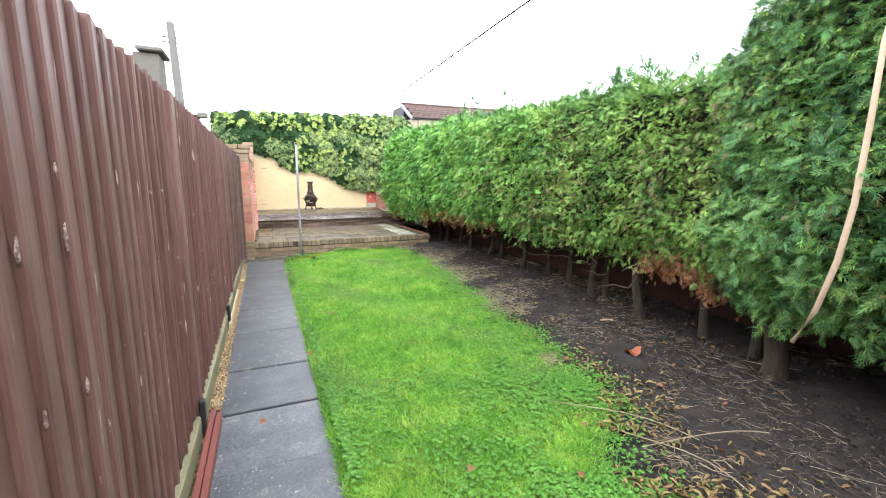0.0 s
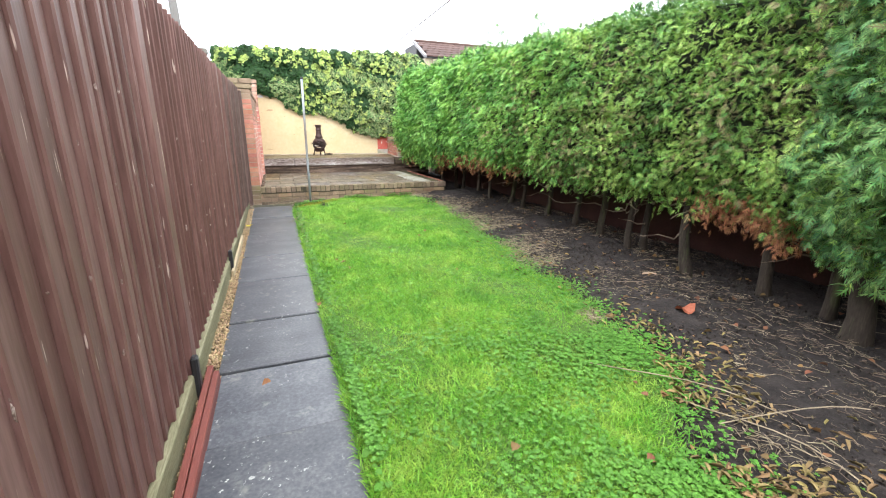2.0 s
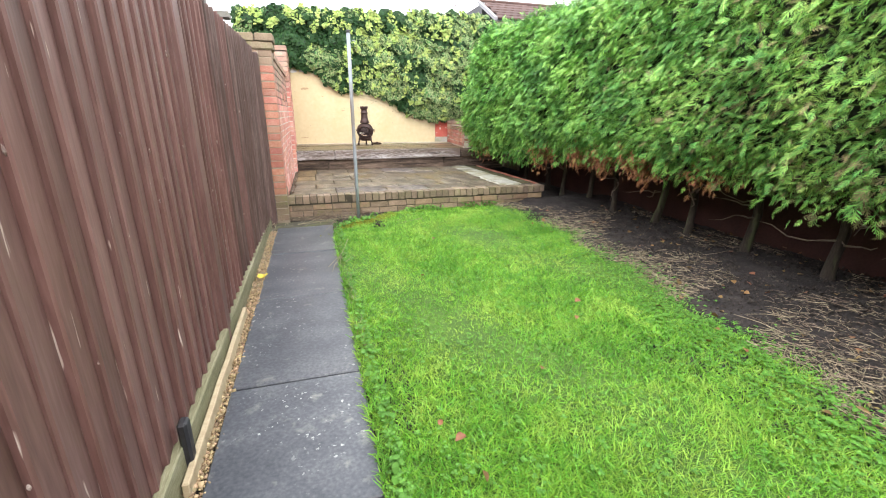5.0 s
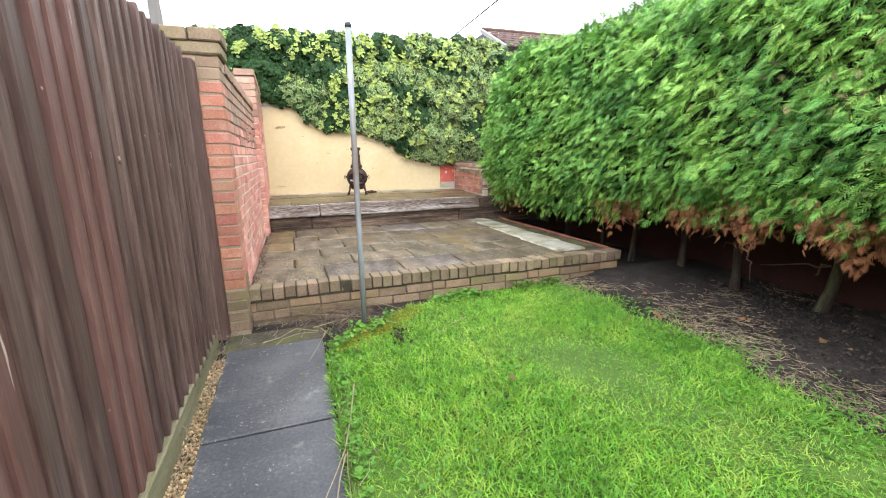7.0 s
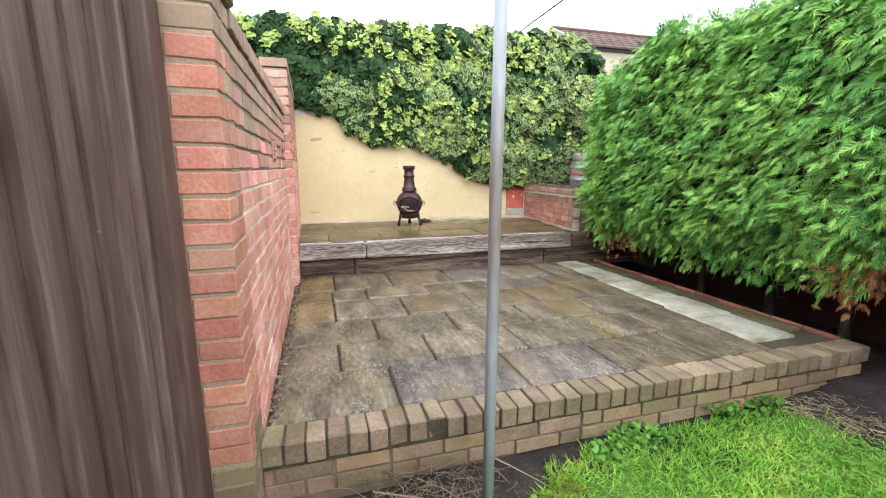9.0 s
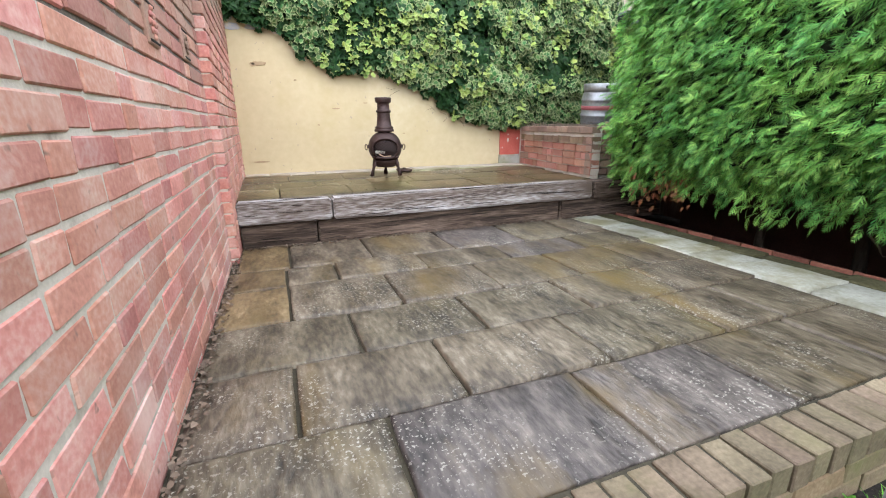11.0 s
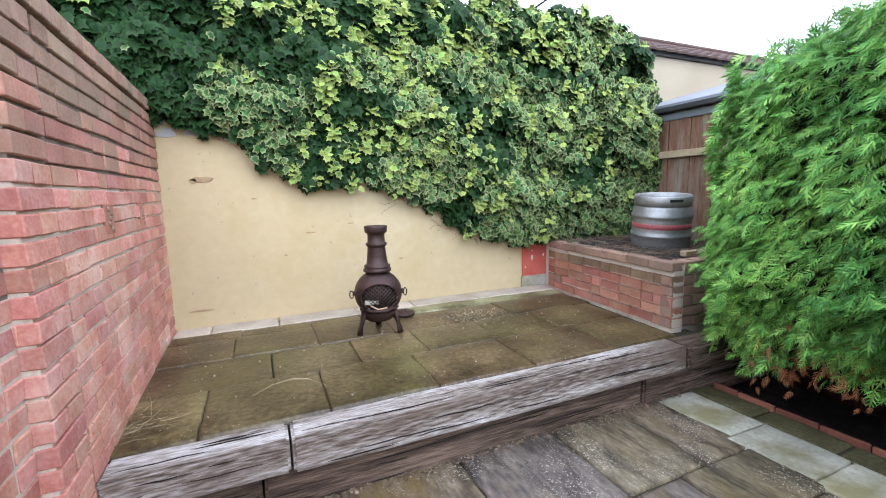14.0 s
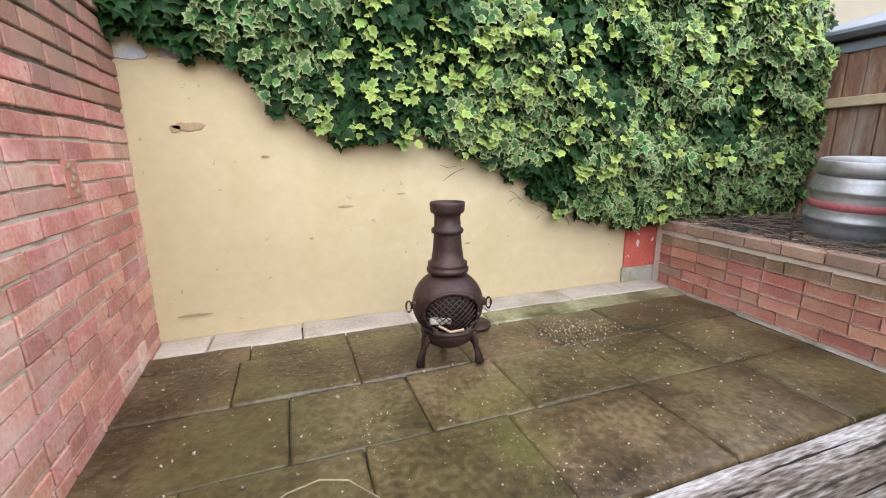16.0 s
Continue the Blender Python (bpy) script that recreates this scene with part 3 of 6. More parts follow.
# the earth under the lawn
ly = np.arange(-2, 8.8, 0.1)
rows = []
for y in ly:
    rows.append(np.stack([np.linspace(0.765, grass_edge(y), 14), np.full(14, y), 0.012 + 0.012 * np.sin(np.linspace(0, 3, 14) * 3 + y * 2)], -1))
LV = np.array(rows)
LV[..., 2] = np.where(bare_corner(LV[..., 0], LV[..., 1] + 0.04), -0.07, LV[..., 2])
li = np.arange(LV.shape[0] * 14).reshape(-1, 14)
lawn = mesh_object("lawn_ground", fast_mesh("lawn_ground", LV.reshape(-1, 3), np.stack([li[:-1, :-1], li[:-1, 1:], li[1:, 1:], li[1:, :-1]], -1).reshape(-1, 4), smooth=True), lawn_soil)
tagged(lawn, "green turf under the grass blades", "lawn", kind="structure")

# grass: bent blades
blade_v = np.array([(-0.5, 0, 0), (0.5, 0, 0), (0.4, 0.55, 0.06), (-0.4, 0.55, 0.06), (0.0, 1.0, 0.3)])
blade_t = np.array([(0, 1, 2), (0, 2, 3), (3, 2, 4)])


def grass_patch(count, y0, y1, lo, hi, width):
    y = rng.uniform(y0, y1, count)
    e = grass_edge(y)
    x = 0.75 + (e - 0.72 + 0.06 * rng.normal(size=count)) * rng.random(count)
    p = np.stack([x, y, np.full(count, 0.005)], -1)
    bare = value_noise(p, 1.6, 5) + 0.5 * value_noise(p, 5.0, 6)
    near_edge = np.clip((e - x) / 0.25, 0, 1)
    keep = rng.random(count) < np.where(bare < -0.75, 0.85, 1.0) * (0.35 + 0.65 * near_edge) * np.where(bare_corner(x, y), 0.012, 1.0)
    p, bare = p[keep], bare[keep]
    m = len(p)
    a = rng.uniform(0, 2 * np.pi, m)
    lean = rng.uniform(0.3, 1.4, m)
    along = np.stack([np.cos(a) * lean, np.sin(a) * lean, np.ones(m)], -1)
    h = rng.uniform(lo, hi, m) * (1 + 0.35 * value_noise(p, 2.6, 9))
    w = rng.uniform(0.7, 1.3, m) * width
    b = a + rng.normal(0, 0.6, m)
    return scatter(blade_v, blade_t, p, along, np.stack([np.cos(b), np.sin(b), 0 * b], -1), np.stack([w, h, h], -1))[:2]


def join(sets):
    vs, fs, n = [], [], 0
    for v, f in sets:
        vs.append(v)
        fs.append(f + n)
        n += len(v)
    return np.concatenate(vs), np.concatenate(fs)


gv, gf = join([grass_patch(160000, 1.2, 5.0, 0.025, 0.058, 0.0042), grass_patch(100000, 5.0, 8.8, 0.028, 0.06, 0.0048), grass_patch(8000, -2, 1.2, 0.03, 0.06, 0.008)])
grass = mesh_object("grass", fast_mesh("grass", gv, gf), grass_green)
tagged(grass, "short bright green lawn grass with thin patches", "grass", kind="stuff")

# clover and small weeds in the lawn
leaf_v = np.array([(0, 0, 0), (0.42, 0.35, 0.08), (0.5, 0.75, 0.1), (0.0, 1.0, 0.02), (-0.5, 0.75, 0.1), (-0.42, 0.35, 0.08)])
leaf_t = np.array([(0, 1, 2), (0, 2, 3), (0, 3, 4), (0, 4, 5)])


def clover_patch(count):
    y = np.concatenate([rng.uniform(1.2, 3.4, count // 2), rng.uniform(1.2, 8.5, count - count // 2)])
    e = grass_edge(y)
    x = np.where(rng.random(count) < 0.55, e + rng.normal(-0.12, 0.16, count), 0.78 + (e - 0.78) * rng.random(count))
    x = np.where(rng.random(count) < 0.1, 0.79 + 0.05 * rng.random(count), x)
    p = np.stack([x, y, 0.02 + 0.03 * rng.random(count)], -1)
    clump = value_noise(p, 4.0, 11)
    p = p[(clump > -0.25 - 0.5 * rng.random(count)) & (x > 0.77) & (~bare_corner(x, y) | (rng.random(count) < 0.12))]
    p = np.repeat(p, 3, 0)
    m = len(p)
    a = np.tile([0, 2.09, 4.19], m // 3) + np.repeat(rng.uniform(0, 6.28, m // 3), 3)
    along = np.stack([np.cos(a), np.sin(a), rng.uniform(-0.1, 0.35, m)], -1)
    return scatter(leaf_v, leaf_t, p, along, np.tile([[0.0, 0.0, 1.0]], (m, 1)) + 0.15 * rng.normal(size=(m, 3)), np.repeat(rng.uniform(0.007, 0.015, m // 3), 3))[:2]


def border_weeds(count):
    """Small leafy weeds along the edge of the bare corner and of the path."""
    x = np.concatenate([rng.uniform(0.8, 2.9, count), rng.uniform(0.765, 0.83, count // 5)])
    y = np.concatenate([np.interp(x[:count], [0.7, 0.8, 0.95, 1.15, 1.41, 1.98, 2.8], [8.0, 8.16, 8.36, 8.42, 8.68, 8.84, 8.9]) + rng.normal(-0.05, 0.05, count), rng.uniform(2.0, 8.2, count // 5)])
    p = np.stack([x, y, 0.015 + 0.05 * rng.random(len(x))], -1)
    p = p[value_noise(p, 5.0, 13) > -0.1]
    m = len(p)
    a = rng.uniform(0, 6.28, m)
    along = np.stack([np.cos(a), np.sin(a), rng.uniform(0.0, 0.8, m)], -1)
    return scatter(leaf_v, leaf_t, p, along, np.tile([[0.0, 0.0, 1.0]], (m, 1)) + 0.3 * rng.normal(size=(m, 3)), rng.uniform(0.014, 0.032, m))[:2]


cv, cf = join([clover_patch(24000), border_weeds(1500)])
clover = mesh_object("clover", fast_mesh("clover", cv, cf), clover_green)
tagged(clover, "low clover and weeds among the lawn edge", "weeds", kind="stuff")

# straw, twigs and leaf litter on the bed
stick_v = np.array([(-0.5, 0, 0), (0.5, 0, 0), (0, 0, 0.9), (-0.4, 0.5, 0.0), (0.4, 0.5, 0.0), (0, 0.5, 0.8), (-0.2, 1, 0), (0.2, 1, 0), (0, 1, 0.4)])
stick_v[3:6, 0] += 6
stick_q = np.array([(0, 1, 4, 3), (1, 2, 5, 4), (2, 0, 3, 5), (3, 4, 7, 6), (4, 5, 8, 7), (5, 3, 6, 8)])


def litter(count, y0, y1, lo, hi, w, near_grass=0.5, spread=1.0):
    y = rng.uniform(y0, y1, count)
    e = grass_edge(y)
    x = np.where(rng.random(count) < near_grass, e + np.abs(rng.normal(0, 0.22, count)) - 0.05, e + (4.5 - e) * rng.random(count) * spread)
    p = np.stack([x, y, np.zeros(count)], -1)
    clump = value_noise(p, 2.3, 21)
    p = p[clump > -0.25]
    m = len(p)
    p[:, 2] = 0.012 + 0.03 * rng.random(m)
    a = rng.uniform(0, 6.28, m)
    along = np.stack([np.cos(a), np.sin(a), rng.normal(0, 0.12, m)], -1)
    ln = rng.uniform(lo, hi, m)
    ww = w * rng.uniform(0.6, 1.4, m)
    return scatter(stick_v, stick_q, p, along, np.tile([[0.0, 0.0, 1.0]], (m, 1)), np.stack([ww, ln, ww], -1))[:2]


sv, sf = join([litter(3600, 1.0, 4.2, 0.02, 0.1, 0.0018, 0.5), litter(5200, 4.2, 8.8, 0.03, 0.11, 0.0024, 0.4), litter(40, 1.2, 8.0, 0.2, 0.4, 0.003, 0.3)])
tagged(mesh_object("straw_litter", fast_mesh("straw_litter", sv, sf), straw), "pale dry straw and stalks on the soil", "litter", kind="stuff")
sv, sf = join([litter(4200, 1.0, 8.9, 0.02, 0.11, 0.003, 0.15), litter(90, 1.0, 8.8, 0.15, 0.4, 0.0045, 0.1)])
tagged(mesh_object("twig_litter", fast_mesh("twig_litter", sv, sf), twig_brown), "brown broken twigs on the soil", "litter", kind="stuff")


def dry_leaves(name, pts, size, mat, label, kind="stuff"):
    m = len(pts)
    a = rng.uniform(0, 6.28, m)
    along = np.stack([np.cos(a), np.sin(a), rng.normal(0, 0.25, m)], -1)
    v, f, _ = scatter(leaf_v * np.array([0.9, 1, 2.5]), leaf_t, pts, along, np.tile([[0.0, 0.0, 1.0]], (m, 1)) + 0.35 * rng.normal(size=(m, 3)), size * rng.uniform(0.6, 1.4, m))
    return tagged(mesh_object(name, fast_mesh(name, v, f), mat), label, "leaves", kind=kind)


y = rng.uniform(1, 8.7, 240)
e = grass_edge(y)
dry_leaves("fallen_leaves", np.stack([e - 0.3 + rng.random(240) * 2.0, y, np.full(240, 0.035)], -1), 0.035, dead_leaf, "scattered brown and yellow fallen leaves")
y = rng.uniform(1.2, 8.4, 18)
dry_leaves("lawn_leaves", np.stack([0.4 + rng.random(18) * 2.0, y, np.full(18, 0.05)], -1), 0.035, dead_leaf, "few brown leaves lying on lawn and path")
sv, sf = join([litter(1700, 1.4, 3.3, 0.03, 0.14, 0.0042, 0.97), litter(400, 3.2, 6.5, 0.04, 0.12, 0.0045, 0.97)])
tagged(mesh_object("cut_foliage", fast_mesh("cut_foliage", sv, sf), straw), "withered yellow plant cuttings on the soil", "litter", kind="stuff")
y = np.concatenate([rng.normal(1.75, 0.3, 800), rng.normal(2.3, 0.45, 700), rng.uniform(2.8, 5.0, 160)])
e = grass_edge(y) + np.abs(rng.normal(0, 0.24, len(y))) + np.where(rng.random(len(y)) < 0.3, 0.35 * rng.random(len(y)), 0) - 0.03
p = np.stack([e, y, 0.02 + 0.03 * rng.random(len(y))], -1)
p = p[value_noise(p, 4.5, 81) > -0.3]
m = len(p)
a = rng.uniform(0, 6.28, m)
v, f, _ = scatter(leaf_v * np.array([0.26, 1, 2.5]), leaf_t, p, np.stack([np.cos(a), np.sin(a), rng.normal(0.05, 0.2, m)], -1), np.tile([[0.0, 0.0, 1.0]], (m, 1)) + 0.6 * rng.normal(size=(m, 3)), rng.uniform(0.018, 0.06, m))
tagged(mesh_object("withered_foliage", fast_mesh("withered_foliage", v, f), withered), "withered tan and yellow weeds on the soil", "weeds", kind="stuff")
red = thing("red_leaf", "single orange-red withered leaf on the soil", "leaf", at=(3.07, 3.07, 0.03))
bm = bmesh.new()
ring = [bm.verts.new((0.07 * math.cos(a) * (1 + 0.3 * math.cos(3 * a)), 0.05 * math.sin(a) * (1 + 0.2 * math.sin(5 * a)), 0.02 + 0.025 * math.cos(2 * a))) for a in np.linspace(0, 6.28, 15)[:-1]]
mid = bm.verts.new((0, 0, 0.012))
for i in range(14):
    bm.faces.new((mid, ring[i], ring[(i + 1) % 14]))
leafm = material("orange_leaf", [(0.3, (0.24, 0.06, 0.03)), (0.7, (0.36, 0.12, 0.06))], rough=0.6, bump=0)
part("blade", bm, leafm, red, at=Matrix.Translation((3.07, 3.07, 0.03)))

# pebbles in the soil and chips beside the path
peb_v = np.array([(1, 0, 0), (-1, 0, 0), (0, 1, 0), (0, -1, 0), (0, 0, 0.7), (0, 0, -0.7)])
peb_t = np.array([(0, 2, 4), (2, 1, 4), (1, 3, 4), (3, 0, 4), (2, 0, 5), (1, 2, 5), (3, 1, 5), (0, 3, 5)])


def pebbles(name, p, size, mat, label, cat):
    m = len(p)
    v, f, _ = scatter(peb_v, peb_t, p, unit(rng.normal(size=(m, 3))), rng.normal(size=(m, 3)), size * rng.uniform(0.4, 1.3, (m, 1)) * rng.uniform(0.5, 1.2, (m, 3)))
    return tagged(mesh_object(name, fast_mesh(name, v, f), mat), label, cat, kind="stuff")


y = rng.uniform(1.0, 8.8, 12000)
e = grass_edge(y)
pebbles("soil_crumbs", np.stack([e + (4.6 - e) * rng.random(12000), y, np.full(12000, 0.02)], -1), 0.012, crumb_soil, "crumbly dark soil clods and grit", "soil")
y = rng.uniform(1.0, 8.3, 9000)
pebbles("gravel_strip", np.stack([0.12 + 0.085 * rng.random(9000), y, -0.03 + 0.03 * rng.random(9000)], -1), 0.011, chips, "tan stone and wood chips between fence and path", "gravel")

# ---- path of dark slabs ----
path = thing("path", "narrow garden path of dark grey concrete slabs", "path", kind="structure")
joints = [-2.0, -1.4, -0.8, -0.2, 0.4, 1.0, 1.6, 2.22, 2.80, 3.37, 3.967, 4.77, 5.5, 6.48, 7.46, 8.38]
for a, b in zip(joints, joints[1:]):
    tilt = rng.normal(0, 0.003)
    bm = block(0.19 + 0.01 * rng.random(), 0.76 + 0.008 * rng.random(), a + 0.006, b - 0.006, -0.045, 0.002 + tilt, bevel=0.006, rough=0.003, cuts=6)
    part("slab", bm, slab_dark, path)
tagged(part("pavement_edge", block(0.16, 0.78, 8.39, 8.66, -0.06, -0.008, 0.01, 0.006, 8), moss_edge), "mossy concrete strip at the foot of the pillar", "kerb", kind="structure")

# ---- wooden fence ----
fence = thing("wooden_fence", "dark brown stained featheredge board fence", "fence")
TOP = 1.79


def feather_board(w, h, thick, thin, mat):
    """One tapered upright board with a worn top; its thick edge overlaps the next."""
    bm = bmesh.new()
    prof = [(0, 0), (thick * 0.85, 0), (thick, w * 0.06), (thin, w), (0, w)]
    levels = [0.0, h * 0.2, h * 0.4, h * 0.6, h * 0.8, h]
    rings = []
    for z in levels:
        wob = 0.003 * math.sin(z * 3 + w * 90)
        rings.append([bm.verts.new((x, yy + wob, z)) for x, yy in prof])
    for a, b in zip(rings, rings[1:]):
        for i in range(5):
            j = (i + 1) % 5
            bm.faces.new((a[i], a[j], b[j], b[i]))
    bm.faces.new(rings[0][::-1])
    bm.faces.new(rings[-1])
    bmesh.ops.recalc_face_normals(bm, faces=bm.faces)
    me = bpy.data.meshes.new("board")
    bm.to_mesh(me)
    bm.free()
    me.materials.append(mat)
    return me


boards = [feather_board(0.112 + 0.01 * k, TOP - 0.1 + 0.0015 * k, 0.023 + 0.002 * k, 0.004, m) for m in (fence_paint, fence_worn) for k in range(4)]
board_edges = []
y = -3.0
while y < 8.55:
    ob = mesh_object("board", boards[int(rng.integers(4)) + (4 if y > 6.4 + 1.2 * rng.random() else 0)], None, fence)
    ob.matrix_world = pose(0.082 + 0.03 * max(0.0, (y - 6.6) / 2) + 0.004 * rng.random(), y, 0.09 + 0.004 * rng.random(), rng.normal(0, 0.08), rng.normal(0, 0.05), rng.normal(0, 0.8))
    board_edges.append(y)
    y += 0.096 + 0.01 * rng.random()
for yy in (-2.4, 0.2, 3.22, 5.9):
    part("post", block(0.05, 0.126, yy, yy + 0.095, 0.0, TOP - 0.01, 0.006, 0.004, 8), fence_paint, fence)
part("end_post", block(0.03, 0.178, 8.575, 8.675, 0, 1.74, 0.006, 0.004, 8), fence_worn, fence)
for z in (0.35, 0.95, 1.55):
    part("rail", block(0.02, 0.08, -3.0, 8.6, z, z + 0.075, 0.004), fence_paint, fence)
for a, b in ((-3, 0.2), (0.22, 3.2), (3.3, 5.9), (5.95, 8.5)):
    part("gravel_board", block(0.095, 0.128, a, b, -0.05, 0.115, 0.006, 0.004, 12), gravel_board_wood, fence, "green weathered gravel board")
for yy in (3.18, 5.05):
    bm = block(0.12, 0.15, yy, yy + 0.05, -0.03, 0.2, 0.008, 0.003)
    part("post_spike", bm, black_plastic, fence, "black plastic post cover")
for k, (x, a, b) in enumerate(((0.150, 1.2, 3.38), (0.182, 1.0, 3.32))):
    t = thing("timber_batten", "long red-brown timber batten lying beside fence", "timber", "battens by the fence", at=(x, a, -0.02))
    part("batten", block(x, x + 0.028, a, b, -0.02, 0.05, 0.004, 0.003, 8), red_timber, t)
t = thing("pale_batten", "pale cut wooden batten lying along the fence foot", "timber", at=(0.14, 5.2, -0.02))
part("batten", block(0.135, 0.158, 4.95, 6.3, -0.02, 0.05, 0.004, 0.004, 6), pale_rail, t)

# scuffs where the stain has worn off the board edges down to pale wood
scuffs = [(1.744, 1.234, 0.034), (1.942, 1.224, 0.036), (1.963, 1.376, 0.02), (1.907, 0.883, 0.024), (1.723, 0.908, 0.022), (2.03, 0.728, 0.02), (2.657, 0.758, 0.012)]
scuffs += [(rng.uniform(1.4, 8.4), rng.uniform(0.2, 1.65), rng.uniform(0.004, 0.014)) for i in range(70)]
edges = np.array(board_edges)
for i, (yv, z, h) in enumerate(scuffs):
    yv = edges[np.argmin(np.abs(edges - yv))]
    w = h * rng.uniform(0.2, 0.35) + 0.0015
    bm = bmesh.new()
    bmesh.ops.create_icosphere(bm, subdivisions=2, radius=1.0)
    x = 0.1015 + 0.03 * max(0.0, (yv - 6.6) / 2)
    for v in bm.verts:
        q = v.co * 2.6 + Vector((i, i * 0.7, 0))
        v.co = Vector((x + 0.0035 * v.co.x * (1 + noise.noise(q * 2)), yv + 0.003 + w * v.co.y * (1 + 1.1 * noise.noise(q * 1.6)), z + h * v.co.z * (1 + 0.9 * noise.noise(q + Vector((0, 5, 0))))))
    part("worn_scuff", bm, knot_pale, fence, smooth=True)

# straw tangle at the fence foot and path edge, near the pillar
y = rng.uniform(6.6, 8.6, 120)
p = np.stack([0.135 + 0.05 * rng.random(120), y, 0.01 + 0.03 * rng.random(120)], -1)
q = np.stack([0.2 + rng.random(70) * 0.9, rng.uniform(8.4, 8.7, 70), 0.01 + 0.03 * rng.random(70)], -1)
r = np.stack([0.76 + 0.06 * rng.random(90), rng.uniform(5.6, 8.4, 90), 0.015 + 0.04 * rng.random(90)], -1)
p = np.concatenate([p, q, r])
a = rng.normal(1.57, 0.35, len(p))
ww, ln = 0.0022 * rng.uniform(0.6, 1.4, len(p)), rng.uniform(0.04, 0.16, len(p))
v, f, _ = scatter(stick_v, stick_q, p, np.stack([np.cos(a) * 0.6, np.sin(a), rng.normal(0, 0.25, len(p))], -1), np.tile([[0.0, 0.0, 1.0]], (len(p), 1)), np.stack([ww, ln, ww], -1))
tagged(mesh_object("dry_stems", fast_mesh("dry_stems", v, f), straw), "dry creeping stems along fence foot and step", "litter", kind="stuff")

# ---- brickwork ----
def brick_mesh(l, d, h, mat, seed):
    """A brick with rounded arrises and small dents: l along x, d back along y, h up."""
    bm = block(0, l, 0, d, 0, h, bevel=0.004)
    for v in bm.verts:
        v.co += 0.0034 * Vector(noise.noise_vector(v.co * 17 + Vector((seed * 5.1, seed, 0))))
    bmesh.ops.recalc_face_normals(bm, faces=bm.faces)
    me = bpy.data.meshes.new("brick")
    bm.to_mesh(me)
    bm.free()
    me.materials.append(mat)
    return me


BRICKS = {}


def brick_of(l, d, h, mat):
    key = (round(l, 3), round(d, 2), round(h, 3), mat.name, int(rng.integers(3)))
    if key not in BRICKS:
        BRICKS[key] = brick_mesh(key[0], key[1], key[2], mat, key[4])
    return BRICKS[key]


COURSE = 0.074


def courses(parent, origin, turn, length, z0, z1, mats, shift=0.0, depth=0.05, long=0.214, gap=0.011, headers=0.22):
    """Bricks in stretcher bond on a face that starts at origin and runs along its own x, turned by turn degrees; mats(u, z) picks the brick."""
    count = int(round((z1 - z0) / COURSE))
    for c in range(count):
        z = z0 + c * COURSE
        u = -(long + gap) * (0.5 if c % 2 else 0.0) - shift
        while u < length:
            run = (long - gap) / 2 if rng.random() < headers and u > 0 else long
            a, b = max(u, 0.0), min(u + run, length)
            if length - b < 0.05:
                b = length
            if b - a > 0.03:
                ob = mesh_object("brick", brick_of(b - a, depth, COURSE - gap, mats((a + b) / 2, z)), None, parent)
                m = Matrix.Translation(origin) @ pose(0, 0, 0, 0, 0, turn) @ pose(a, rng.normal(0, 0.0008), z + rng.normal(0, 0.002), 0, rng.normal(0, 0.3), rng.normal(0, 0.25))
                ob.matrix_world = m
            u += run + gap


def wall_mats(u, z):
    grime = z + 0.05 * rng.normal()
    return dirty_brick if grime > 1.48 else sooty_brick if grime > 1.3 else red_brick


def pillar_mats(u, z):
    if z < 0.36 and rng.random() < 0.9:
        return mossy_brick
    return dirty_brick if z > 1.62 + 0.05 * rng.normal() else pillar_brick


# garden wall beside the patio: lower stretch, pillar, higher stretch
wall_west = thing("wall_west", "red brick garden wall with stained coping", "wall", kind="structure")
part("mortar_core", block(0.09, 0.2953, 8.93, 11.25, -0.1, 1.26), mortar, wall_west)
part("mortar_core", block(0.09, 0.2938, 8.93, 11.25, 1.26, 1.70), stained_mortar, wall_west)

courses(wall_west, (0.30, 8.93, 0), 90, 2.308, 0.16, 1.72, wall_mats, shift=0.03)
turn2 = 90 + math.degrees(math.atan2(0.347 - 0.307, 13.29 - 11.24))
part("mortar_core", block(0.005, 2.13, 0.0112, 0.24, 1.6, 2.08), stained_mortar, wall_west, at=Matrix.Translation((0.347, 11.24, 0)) @ pose(0, 0, 0, 0, 0, turn2))
part("mortar_core", block(0.005, 2.13, 0.0098, 0.24, -0.1, 1.6), mortar, wall_west, at=Matrix.Translation((0.347, 11.24, 0)) @ pose(0, 0, 0, 0, 0, turn2))
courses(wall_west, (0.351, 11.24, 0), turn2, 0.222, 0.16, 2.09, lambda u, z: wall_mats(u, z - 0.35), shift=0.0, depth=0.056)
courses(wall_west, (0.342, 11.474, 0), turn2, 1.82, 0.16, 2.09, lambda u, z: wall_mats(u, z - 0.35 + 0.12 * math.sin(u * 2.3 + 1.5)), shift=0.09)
part("mortar_core", block(-0.36, 0.11, 11.248, 11.46, -0.1, 2.08), stained_mortar, wall_west)
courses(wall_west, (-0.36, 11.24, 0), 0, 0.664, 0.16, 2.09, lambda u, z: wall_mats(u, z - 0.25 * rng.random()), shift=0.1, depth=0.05)
